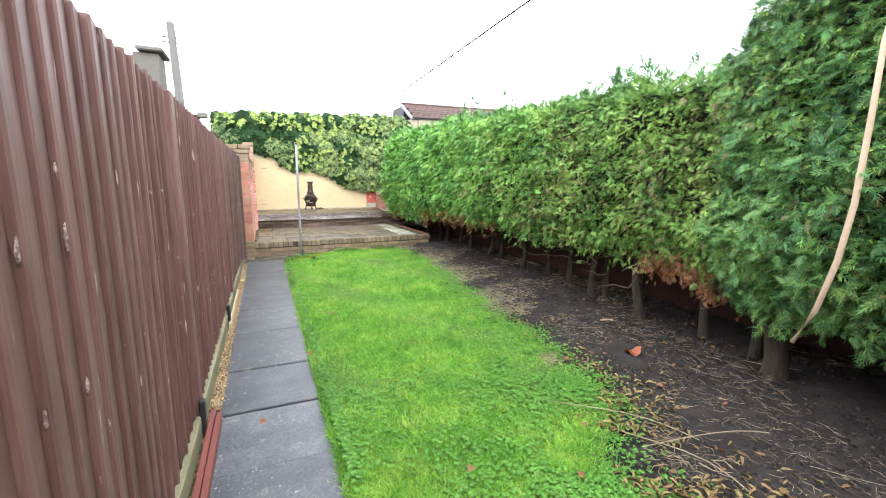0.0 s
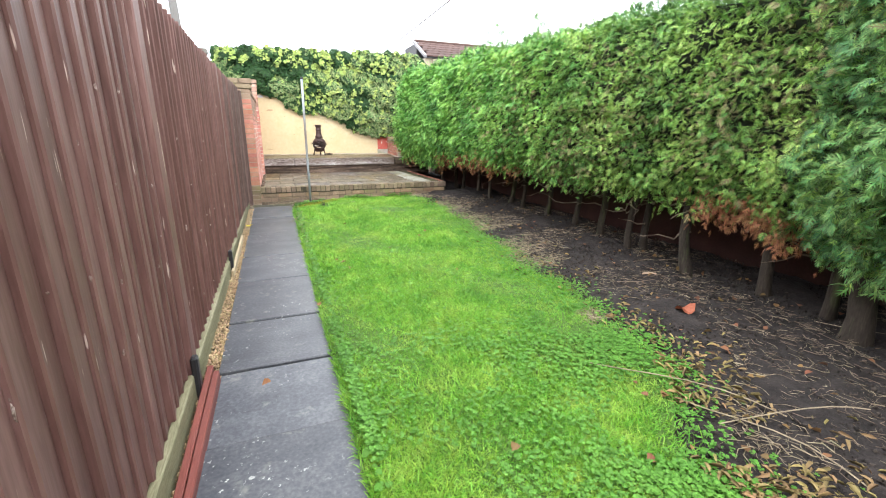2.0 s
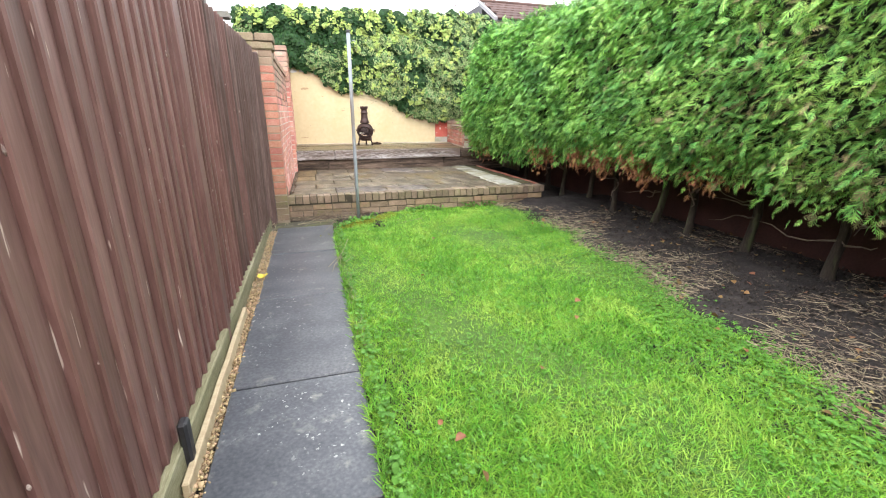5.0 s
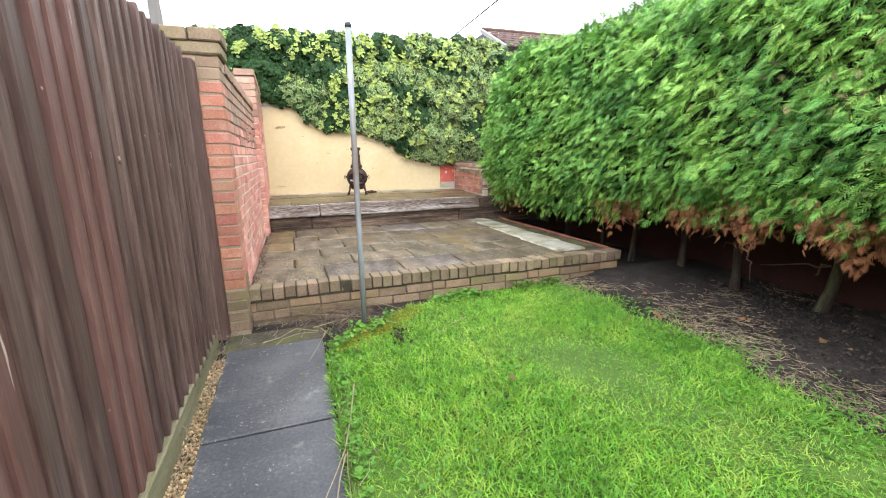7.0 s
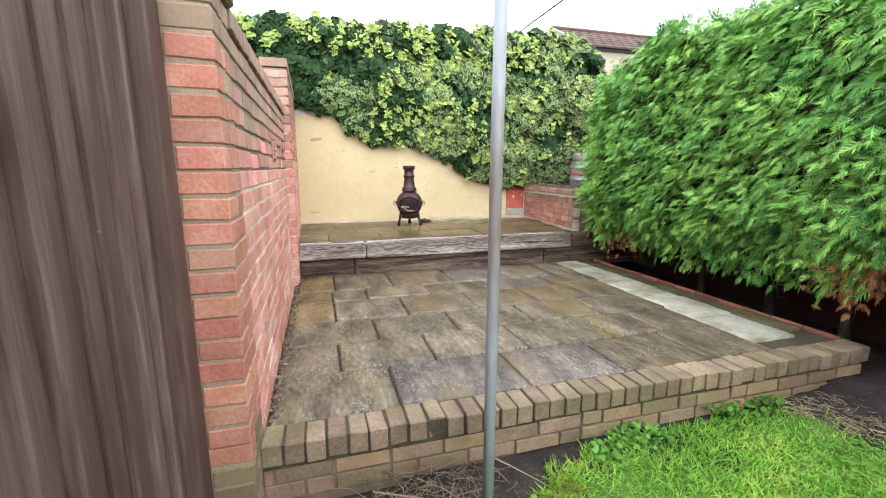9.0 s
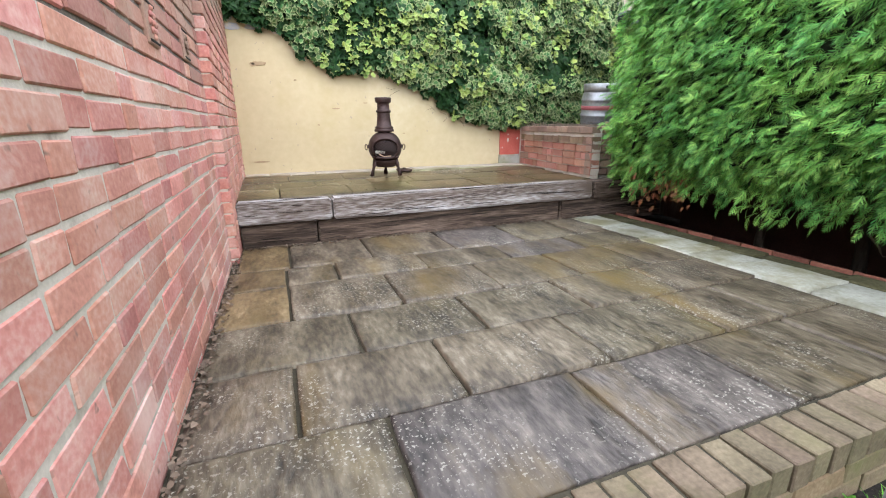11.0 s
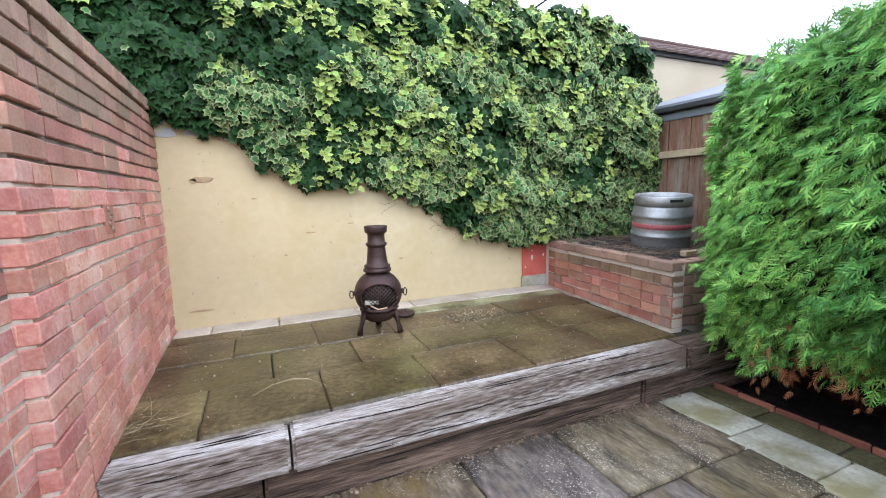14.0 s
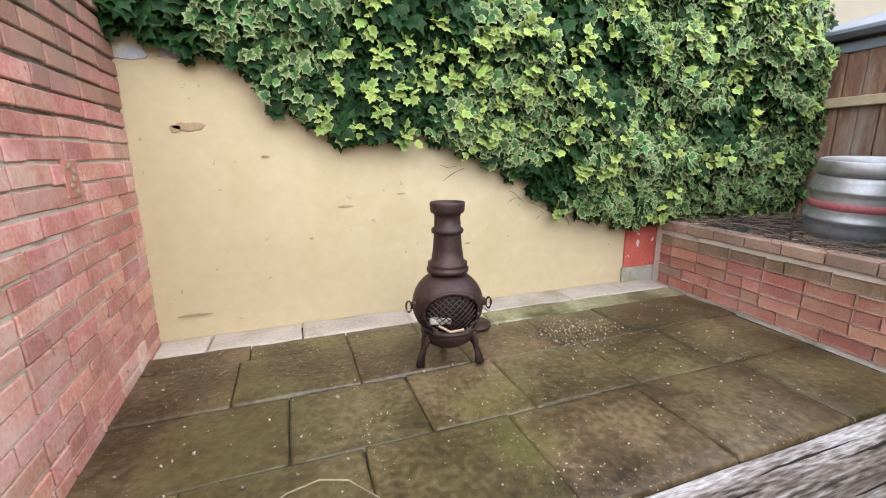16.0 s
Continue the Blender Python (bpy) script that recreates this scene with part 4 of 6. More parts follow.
# old moulded tiles set in the brickwork
for yc, zc, berries in ((10.76, 1.41, False), (10.14, 1.38, True)):
    tile = part("relief_tile", block(0.292, 0.309, yc - 0.072, yc + 0.072, zc - 0.07, zc + 0.07, 0.004, 0.001, 3), dirty_brick, wall_west, "square moulded terracotta tile")
    if berries:
        for k in range(9):
            r, g = (0.0, 0) if k == 0 else (0.028 if k % 2 else 0.036, k * 0.785)
            part("boss", lathe([(0.0, 0.010), (0.006, 0.009), (0.011, 0.004), (0.012, 0.0)], 8), red_brick, tile, at=Matrix.Translation((0.309, yc + r * math.cos(g), zc + 1.2 * r * math.sin(g))) @ pose(0, 0, 0, 0, 90, 0), smooth=True)
    else:
        part("ring", tube([(0.311, yc + 0.032 * math.cos(g), zc + 0.036 * math.sin(g)) for g in np.linspace(0, 6.28, 15)], 0.006, 6), dirty_brick, tile, smooth=True)
        part("boss", lathe([(0.0, 0.011), (0.008, 0.010), (0.015, 0.004), (0.016, 0.0)], 8), dirty_brick, tile, at=Matrix.Translation((0.309, yc, zc)) @ pose(0, 0, 0, 0, 90, 0), smooth=True)
    # grooves as near-black strips, their shade painted instead of cut in
    for s in (-1, 1):
        part("groove", block(0.307, 0.3115, yc - 0.06, yc + 0.06, zc + s * 0.058 - 0.004, zc + s * 0.058 + 0.004, 0.001), crack_dark, tile)
for a, b, z in ((8.93, 11.24, 1.71), (11.24, 13.4, 2.09)):
    n = int((b - a) / 0.076)
    for i in range(n):
        u = a + i * (b - a) / n
        ob = mesh_object("coping_brick", brick_of(0.215, 0.066, 0.07, dirty_brick), None, wall_west)
        ob.matrix_world = pose(0.098 if z < 2 else 0.138 - 0.02 * (u - 11.4), u, z, 0, rng.normal(0, 0.5), rng.normal(0, 0.5))


def brick_pillar(x0, x1, y0, y1, top, cap, label):
    t = thing("brick_pillar", label, "pillar", at=(x0, y0, 0))
    part("mortar_core", block(x0 + 0.005, x1 - 0.005, y0 + 0.005, y1, -0.1, top), pier_mortar, t)
    courses(t, (x0, y0, 0), 0, x1 - x0, 0.01, top, pillar_mats, depth=0.09, long=0.262, headers=0.0)
    courses(t, (x1, y0 + 0.095, 0), 90, y1 - y0 - 0.1, 0.01, top, pillar_mats, depth=0.05, shift=0.05, headers=0.0)
    part("cap", block(x0 - 0.05, x1 + 0.02, y0 - 0.02, y1 + 0.02, top, top + 0.07, 0.012, 0.006, 4), mossy_brick, t, "mossy weathered cap course")
    if cap:
        n = 2
        for i in range(n):
            u = x0 - 0.06 + i * (x1 - x0 + 0.1) / n
            part("cap_brick", block(u, u + (x1 - x0 + 0.1) / n - 0.008, y0 - 0.03, y1 - 0.0, top + 0.072, top + 0.145, 0.007, 0.006, 5), mossy_brick, t)
    return t


brick_pillar(0.04, 0.302, 8.685, 8.93, 1.78, True, "red brick pillar with mossy cap at wall end")
# two moulded tiles set upright in the higher stretch
for yc, zc, w in ((12.02, 1.435, 0.06), (12.63, 1.432, 0.05)):
    xf = 0.342 - 0.0195 * (yc - 11.474)
    tile = part("relief_tile", block(xf - 0.03, xf + 0.004, yc - w, yc + w, zc - 0.066, zc + 0.066, 0.004, 0.002, 3), pillar_brick, wall_west, "upright moulded terracotta tile")
    for k in range(5):
        part("boss", lathe([(0.0, 0.009), (0.007, 0.008), (0.013, 0.003), (0.014, 0.0)], 8), dirty_brick, tile, at=Matrix.Translation((xf + 0.003, yc + 0.02 * math.cos(k * 2.4), zc - 0.045 + 0.022 * k)) @ pose(0, 0, 0, 0, 90, 0), smooth=True)

# ---- lower patio ----
def patio_z(y):
    return 0.245 - 0.011 * (y - 8.85)


patio = thing("patio", "raised patio of wet riven stone slabs", "patio", kind="structure")
bm = block(0.3, 3.6, 8.95, 11.6, -0.1, 0.165)
for v in bm.verts:
    if v.co.z > 0:
        v.co.z = patio_z(v.co.y) - 0.02
part("bedding", bm, dark_mortar, patio)


def riven_slab(parent, x0, x1, y0, y1, zf, mat, thick=0.06):
    nx, ny = max(3, int((x1 - x0) / 0.09)), max(3, int((y1 - y0) / 0.09))
    bm = bmesh.new()
    seed = rng.random() * 50
    lift = rng.normal(0, 0.003)
    g = []
    us = [0.0, 0.012] + [(x1 - x0) * i / nx for i in range(1, nx)] + [x1 - x0 - 0.012, x1 - x0]
    vs = [0.0, 0.012] + [(y1 - y0) * j / ny for j in range(1, ny)] + [y1 - y0 - 0.012, y1 - y0]
    nx, ny = len(us) - 1, len(vs) - 1
    for j in range(ny + 1):
        row = []
        for i in range(nx + 1):
            x, yv = x0 + us[i], y0 + vs[j]
            edge = i in (0, nx) or j in (0, ny)
            q = Vector((x * 7 + seed, yv * 7, seed))
            row.append(bm.verts.new((x + 0.006 * noise.noise(q * 2) * (1 if edge else 0.3), yv + 0.006 * noise.noise(q * 2 + Vector((9, 9, 9))),
                                     zf(yv) + lift + 0.005 * noise.noise(q) - (0.0025 if edge else 0))))
        g.append(row)
    for j in range(ny):
        for i in range(nx):
            bm.faces.new((g[j][i], g[j][i + 1], g[j + 1][i + 1], g[j + 1][i]))
    rim = g[0][:] + [g[j][nx] for j in range(1, ny + 1)] + g[ny][nx - 1::-1] + [g[j][0] for j in range(ny - 1, 0, -1)]
    low = [bm.verts.new((v.co.x, v.co.y, v.co.z - thick)) for v in rim]
    for i in range(len(rim)):
        j = (i + 1) % len(rim)
        bm.faces.new((rim[i], low[i], low[j], rim[j]))
    return part("slab", bm, mat, parent, smooth=True)


rows_y = [8.985, 9.4, 9.79, 10.18, 10.63, 10.96, 11.54]
cuts_x = [[0.31, 0.86, 1.5, 2.05, 2.6, 3.05], [0.31, 0.62, 1.135, 1.7, 2.3, 2.66, 3.04], [0.31, 0.87, 1.4, 1.95, 2.5, 3.06], [0.31, 0.625, 1.14, 1.69, 2.2, 2.7, 3.08],
          [0.31, 0.62, 0.9, 1.43, 2.0, 2.6, 3.1], [0.34, 0.65, 1.165, 1.74, 2.3, 2.8, 3.12]]
for (a, b), xs in zip(zip(rows_y, rows_y[1:]), cuts_x):
    for x0, x1 in zip(xs, xs[1:]):
        kind = riven_purple if (a < 9 and 0.8 < x0 < 1.6) or (a > 10.6 and 1.6 < x0 < 2.1) else riven_ochre if a > 10.1 and x0 < 0.4 else riven
        riven_slab(patio, x0 + 0.008, x1 - 0.008, a + 0.008, b - 0.008, patio_z, kind)
pale_y = [9.1, 9.54, 9.98, 10.25, 10.68, 11.06, 11.5]
for a, b in zip(pale_y, pale_y[1:]):
    riven_slab(patio, 3.1 if a > 11 else 3.075, 3.40, a + 0.005, b - 0.005, patio_z, pale_slab)
    riven_slab(patio, 3.415, 3.585, a + 0.08, b + 0.06, lambda v: patio_z(v) - 0.006, moss_strip)
part("coping_bed", block(0.3, 3.585, 8.85, 8.985, 0.14, 0.238), dark_mortar, patio)
part("face_bed", block(0.3, 3.585, 8.858, 8.97, -0.08, 0.139), face_mortar, patio)
# brick-on-edge front course and the courses under it
u = 0.30
while u < 3.58:
    w = 0.066 + 0.01 * rng.random()
    ob = mesh_object("coping_brick", brick_of(0.071, 0.135, 0.088, coping_top), None, patio)
    ob.matrix_world = pose(u, 8.842 + 0.004 * rng.normal() - 0.003 * u, 0.157 + 0.003 * rng.normal() + 0.001 * u, 0, rng.normal(0, 0.8), rng.normal(0, 1.0))
    u += 0.081
courses(patio, (0.30, 8.852, 0), -0.3, 3.28, 0.003, 0.152, lambda u, z: mossy_brick if rng.random() < 0.55 else old_brick, depth=0.1, shift=0.07)
for i in range(12):
    ya = 8.99 + i * 0.215
    ob = mesh_object("edging_brick", brick_of(0.205, 0.022, 0.12, terracotta), None, patio)
    ob.matrix_world = pose(3.622 + 0.003 * i, ya, 0.126 - 0.0022 * i, 0, 0, 90 + rng.normal(0, 0.6))
part("side_bedding", block(3.59, 3.66, 8.95, 11.6, -0.1, 0.14, 0.01, 0.004, 20), dark_mortar, patio)

# leaf dirt along the foot of the wall and of the sleepers
n = 420
p = np.concatenate([np.stack([0.32 + 0.04 * rng.random(n) ** 2, rng.uniform(9.0, 11.4, n), 0 * np.zeros(n)], -1), np.stack([rng.uniform(0.35, 3.3, n), 11.5 - 0.05 * rng.random(n) ** 2, np.zeros(n)], -1)])
p[:, 2] = patio_z(p[:, 1]) + 0.004
dry_leaves("patio_litter", p, 0.016, twig_brown, "brown leaf crumbs gathered along wall and step")
p = np.stack([rng.normal(0.98, 0.07, 16), rng.normal(11.47, 0.02, 16), np.full(16, 0.205)], -1)
dry_leaves("yellow_leaves", p, 0.03, dead_leaf, "small heap of yellow fallen leaves by the step")

# ---- timber step of old railway sleepers ----
def sleeper(x0, x1, y0, y1, z0, z1, mat, label):
    t = thing("railway_sleeper", label, "sleeper", "sleepers of the step", at=(x0, y0, z0))
    bm = block(x0, x1, y0, y1, z0, z1, 0.012, 0, cuts=int((x1 - x0) / 0.06), seg=2)
    for v in bm.verts:
        q = Vector((v.co.x * 2.2, v.co.y * 26, v.co.z * 26))
        v.co += 0.005 * Vector((0.3 * noise.noise(q), noise.noise(q + Vector((7, 0, 0))), noise.noise(q + Vector((0, 9, 0)))))
    part("beam", bm, mat, t)
    # drying cracks along the grain, on front and top: near-black rods paint their shade
    for i in range(int(5 + 5 * (x1 - x0))):
        ln = rng.uniform(0.12, 0.55) * min(1.0, (x1 - x0))
        a = rng.uniform(x0 + 0.02, max(x1 - ln - 0.02, x0 + 0.03))
        top = i % 2 == 0 and mat is sleeper_top
        b = (rng.uniform(y0 + 0.03, y1 - 0.03) if top else y0 - 0.004)
        c = (z1 + 0.004 if top else rng.uniform(z0 + 0.02, z1 - 0.02))
        pts = [(a + ln * u, b + (0.007 * noise.noise(Vector((a * 9 + u * 3, i, 0))) if top else 0.003), c + (-0.003 if top else 0.007 * noise.noise(Vector((a * 9 + u * 3, i, 5))))) for u in np.linspace(0, 1, 8)]
        part("crack", tube(pts, [0.0006, 0.0022, 0.003, 0.0034, 0.003, 0.0026, 0.0018, 0.0005], 4), crack_dark, t)


sleeper(0.34, 0.975, 11.47, 11.632, 0.39, 0.541, sleeper_top, "grey weathered railway sleeper with cracked end grain")
sleeper(0.985, 3.30, 11.46, 11.632, 0.39, 0.542, sleeper_top, "long silver-grey weathered railway sleeper of step")
sleeper(3.31, 4.2, 11.45, 11.632, 0.39, 0.537, sleeper_dark, "dark railway sleeper end under hedge")
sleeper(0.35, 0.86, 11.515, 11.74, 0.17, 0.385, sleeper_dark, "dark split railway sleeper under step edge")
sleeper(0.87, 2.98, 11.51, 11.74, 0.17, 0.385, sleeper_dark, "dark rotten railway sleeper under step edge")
sleeper(2.99, 4.2, 11.5, 11.70, 0.15, 0.385, sleeper_dark, "dark railway sleeper beside hedge bed")

# ---- upper patio ----
upper = thing("upper_patio", "upper terrace of mossy wet stone slabs", "patio", kind="structure")
part("bedding", block(0.3, 3.62, 11.642, 13.29, 0.0, 0.528), dark_mortar, upper)
up_z = lambda v: 0.551 + 0.008 * (v - 12.5)
rows_y = [11.636, 12.105, 12.52, 12.9, 13.075]
cuts_x = [[0.31, 0.63, 1.17, 1.71, 2.3, 2.9, 3.42], [0.31, 0.935, 1.42, 1.84, 2.35, 2.85, 3.45], [0.31, 0.72, 1.23, 1.75, 2.25, 2.72, 3.5], [0.31, 0.76, 1.23, 1.6, 2.05, 2.5, 3.0, 3.54]]
for (a, b), xs in zip(zip(rows_y, rows_y[1:]), cuts_x):
    for x0, x1 in zip(xs, xs[1:]):
        riven_slab(upper, x0 + 0.003, x1 - 0.003, a + 0.003, b - 0.003, up_z, green_slab if a > 12.8 and x0 > 1.5 else riven_upper)
xs = [0.31, 0.55, 1.01, 1.62, 2.1, 2.72, 3.2, 3.56]
for x0, x1 in zip(xs, xs[1:]):
    riven_slab(upper, x0 + 0.005, x1 - 0.005, 13.08, 13.288, up_z, pale_edge_slab)

p = np.stack([rng.normal(2.36, 0.17, 240), rng.normal(12.62, 0.09, 240), np.full(240, 0.556)], -1)
p = np.concatenate([p, np.stack([rng.uniform(0.4, 3.3, 260), rng.uniform(11.7, 13.0, 260), np.full(260, 0.556)], -1)])
pebbles("terrace_grit", p, 0.007, chips_pale, "pale grit and crumbs scattered on the terrace", "grit")

# ---- back wall ----
wall_north = thing("wall_north", "cream painted rendered wall with chipped patches", "wall", kind="structure")
bm = bmesh.new()
bmesh.ops.create_grid(bm, x_segments=90, y_segments=60, size=0.5)
for v in bm.verts:
    x, z = -0.6 + (v.co.x + 0.5) * 5.4, (v.co.y + 0.5) * 2.95
    v.co = Vector((x, 13.29 + 0.004 * noise.noise(Vector((x * 1.5, z * 1.5, 0))) + 0.0015 * noise.noise(Vector((x * 12, z * 12, 3))), z))
part("render_coat", bm, render_cream, wall_north, smooth=True)
part("masonry", block(-0.6, 4.8, 13.30, 13.52, -0.1, 2.95), mortar, wall_north)


def patch(name, x, z, w, h, mat, parent, label="", y=13.2845, seed=0):
    bm = bmesh.new()
    ring, ring2 = [], []
    for i in range(18):
        a = 2 * math.pi * i / 18
        r = 0.5 * (0.75 + 0.35 * noise.noise(Vector((math.cos(a) * 1.7 + seed, math.sin(a) * 1.7, seed * 2.3))))
        ring.append(bm.verts.new((x + w * r * math.cos(a), y, z + h * r * math.sin(a))))
        ring2.append(bm.verts.new((x + w * r * math.cos(a) * 1.04, y + 0.006, z + h * r * math.sin(a) * 1.04)))
    bm.faces.new(ring)
    for i in range(18):
        j = (i + 1) % 18
        bm.faces.new((ring[i], ring2[i], ring2[j], ring[j]))
    part(name, bm, mat, parent, label)


patch("chipped_patch", 0.57, 1.645, 0.16, 0.05, scar_brown, wall_north, "bare brown chip in the render", seed=1)
patch("chipped_patch", 0.51, 1.635, 0.06, 0.05, scar_brown, wall_north, seed=2)
for i, (x, z, w, h) in enumerate(((0.36, 1.97, 0.2, 0.09), (0.55, 1.98, 0.2, 0.08), (0.78, 1.95, 0.16, 0.07), (0.34, 2.05, 0.12, 0.1))):
    patch("old_paint_patch", x, z, w, h, scar_blue, wall_north, "bluish old paint showing under the ivy", seed=3 + i)
for i, (x, z, w, h) in enumerate(((1.3, 1.22, 0.1, 0.018), (1.62, 1.28, 0.06, 0.014), (0.9, 1.5, 0.05, 0.016), (1.1, 1.05, 0.03, 0.02), (2.05, 0.95, 0.05, 0.015), (0.48, 0.68, 0.2, 0.02))):
    patch("paint_scuff", x, z, w, h, scar_brown, wall_north, seed=10 + i)
part("painted_panel", block(3.31, 3.60, 13.268, 13.289, 0.66, 1.02, 0.003, 0.003, 6), red_paint, wall_north, "flaking red painted patch at wall corner")
part("bare_foot", block(3.30, 3.60, 13.266, 13.289, 0.55, 0.668, 0.003, 0.003, 6), bare_concrete, wall_north, "bare grey concrete foot of the wall")
# thin dry ivy tendrils on the render
for i in range(10):
    x, z = rng.uniform(1.7, 3.1), 0.0
    z = np.interp(x, [1.5, 2.0, 2.5, 3.1], [1.5, 1.45, 1.2, 1.02]) - 0.02
    pts = [(x, 13.278, z)]
    d = rng.uniform(-0.9, 0.5)
    for s in range(5):
        x, z = x + 0.028 * math.cos(d) * (1 if i % 3 else -1), z - 0.02 * math.sin(d + 0.6)
        d += rng.normal(0.25, 0.3)
        pts.append((x, 13.28, z))
    part("tendril", tube(pts, 0.0016, 4), twig_brown, wall_north)

# ---- conifer hedge ----
def hedge_top(y):
    return np.interp(y, [-3, 1.6, 2.3, 2.8, 3.4, 5, 7, 9, 10.6, 11.2, 11.6], [3.0, 2.95, 2.75, 2.3, 2.2, 2.3, 2.33, 2.4, 2.42, 2.3, 2.05])


def hedge_bottom(y):
    return np.interp(y, [-3, 1.5, 2.6, 3.2, 3.9, 5.6, 6.6, 7.5, 8.6, 9.7, 11.6], [0.42, 0.42, 0.44, 0.58, 0.56, 0.59, 0.63, 0.66, 0.62, 0.51, 0.46])


def hedge_face(y):
    return np.interp(y, [-3, 1.0, 2.0, 2.6, 3.0, 4.0, 6.0, 9.0, 10.5, 11.2, 11.6], [3.15, 3.15, 3.2, 3.35, 3.48, 3.45, 3.42, 3.36, 3.30, 3.34, 3.6])


def hedge_point(y, s, push=0.0):
    """A place on the hedge's skin: s runs from 0 at the bottom edge over the face to 1 at the back of the top. Returns place and outward normal."""
    zb, zt, xf = hedge_bottom(y), hedge_top(y), hedge_face(y)
    a = np.clip(s / 0.68, 0, 1)
    b = np.clip((s - 0.68) / 0.32, 0, 1)
    z = zb + (zt - 0.14 - zb) * a + 0.14 * np.sin(b * np.pi / 2) ** 0.8
    bulge = 0.30 * (1 - np.clip(a / 0.33, 0, 1)) ** 2 + 0.06 * np.clip((a - 0.75) / 0.25, 0, 1) ** 2
    x = xf + bulge + 1.0 * b ** 1.3
    nz = np.where(b > 0, np.minimum(1, b * 3.5), 0.1 + 0.25 * np.clip((a - 0.75) / 0.25, 0, 1) - 0.9 * (1 - np.clip(a / 0.25, 0, 1)))
    p = np.stack([x, y, z], -1)
    n = unit(np.stack([-np.sqrt(np.clip(1 - np.clip(nz, -0.95, 0.97) ** 2, 0.05, 1)), 0 * y, nz], -1))
    bump = 0.075 * value_noise(p, 2.6, 31) + 0.065 * value_noise(p, 6.5, 32) + 0.07 * value_noise(p, 15.0, 33)
    return p + n * (bump + push)[..., None], n


def hedge_end_point(count):
    """Places on the rounded far end of the hedge."""
    t = rng.random(count) ** 0.8
    x = 3.45 + 1.2 * t
    y = 11.38 + 0.32 * np.sqrt(np.clip(1 - (1 - t) ** 2, 0, 1)) * 1.0
    z = 0.5 + rng.random(count) * (1.75)
    n = unit(np.stack([-(1 - t) * 0.8, np.full(count, 0.9), 0.15 * np.ones(count)], -1))
    p = np.stack([x, y, z], -1)
    return p + n * (0.06 * value_noise(p, 4.0, 31))[..., None], n


# a feathery spray: a stem with paired scale-leaf branchlets
quads, verts = [], []


def leaflet(bx, by, ang, length, width):
    c, s = math.cos(ang), math.sin(ang)
    k = len(verts)
    for u, w in ((0, 0), (0.5, width), (1, 0), (0.5, -width)):
        lx, lyy = u * length, w * length
        X, Y = bx + lx * s + lyy * c, by + lx * c - lyy * s
        verts.append((X, Y, -0.30 * Y * Y - 0.25 * X * X))
    quads.append((k, k + 1, k + 2, k + 3))


leaflet(0, 0, 0, 1.0, 0.05)
for by, ln in ((0.08, 0.44), (0.26, 0.46), (0.45, 0.38), (0.64, 0.28)):
    for sgn in (-1, 1):
        leaflet(0, by, sgn * (0.5 + 0.25 * (1 - by)), ln * (1.0 if sgn > 0 else 0.88), 0.1)
spray_v, spray_q = np.array(verts), np.array(quads)


def sprays(p, n, size, droop=0.25, spread=0.75, flow=None):
    m = len(p)
    along = n * 0.75 + spread * rng.normal(size=(m, 3)) * np.array([0.5, 0.8, 0.8]) + np.array([0, 0, -droop])
    if flow is not None:
        along = along + flow
    face = n * 0.5 + np.array([0, 0, 0.9]) + 0.45 * rng.normal(size=(m, 3))
    size = np.stack([size * rng.uniform(0.65, 1.25, m), size, size * rng.uniform(0.2, 1.8, m)], -1)
    return scatter(spray_v, spray_q, p - unit(along) * 0.03, along, face, size)[:2]


hedge = thing("conifer_hedge", "long clipped green conifer hedge over bare trunks", "hedge", at=(4.0, 5.0, 0))


def face_sample(count, y0, y1, s0=0.0, s1=1.0):
    y = rng.uniform(y0, y1, count)
    s = rng.uniform(s0, s1, count)
    return y, s


sets, dry = [], []
# near stretch: closely clipped, with olive and dry bits
y, s = face_sample(52000, 1.0, 8.2)
keep = rng.random(len(y)) < np.clip((8.0 - y) / 3.4, 0, 1)
y, s = y[keep], s[keep]
p, n = hedge_point(y, s, rng.normal(-0.03, 0.06, len(y)))
isdry = rng.random(len(y)) < np.clip(0.18 + 0.3 * value_noise(p, 2.0, 41), 0.03, 0.45) * (s < 0.62)
sets.append(sprays(p[~isdry], n[~isdry], rng.uniform(0.04, 0.085, (~isdry).sum()), 0.15))
dry.append(sprays(p[isdry], n[isdry], rng.uniform(0.05, 0.1, isdry.sum()), 0.25))
# the tall unclipped bush by the start
y, s = face_sample(11000, 0.6, 2.75, 0.0, 1.0)
p, n = hedge_point(y, s, np.abs(rng.normal(0.02, 0.05, len(y))))
bush = sprays(p, n, rng.uniform(0.055, 0.115, len(y)), 0.3)
# behind the start
y, s = face_sample(1600, -3, 1.0)
p, n = hedge_point(y, s, rng.normal(0, 0.04, len(y)))
sets.append(sprays(p, n, rng.uniform(0.14, 0.24, len(y)), 0.3))
# loose shoots on top
y = np.concatenate([rng.uniform(2.8, 11.3, 900), rng.normal(4.0, 0.25, 110), rng.normal(6.2, 0.2, 70), rng.normal(7.2, 0.15, 40)])
p, n = hedge_point(y, np.full(len(y), 0.73) + 0.15 * rng.random(len(y)), 0.03)
p[900:, 2] += np.abs(rng.normal(0.08, 0.12, len(y) - 900))
sz = rng.uniform(0.09, 0.18, len(y))
sz[900:] *= 1.15
shoots = sprays(p, n * 0.3 + np.array([0, 0, 0.5]), sz, -0.3, 0.75)
hv, hf = join(sets)
part_fol = mesh_object("foliage", fast_mesh("foliage", hv, hf), conifer, hedge, "clipped mid-green conifer sprays")
part_fol["kind"] = "stuff"
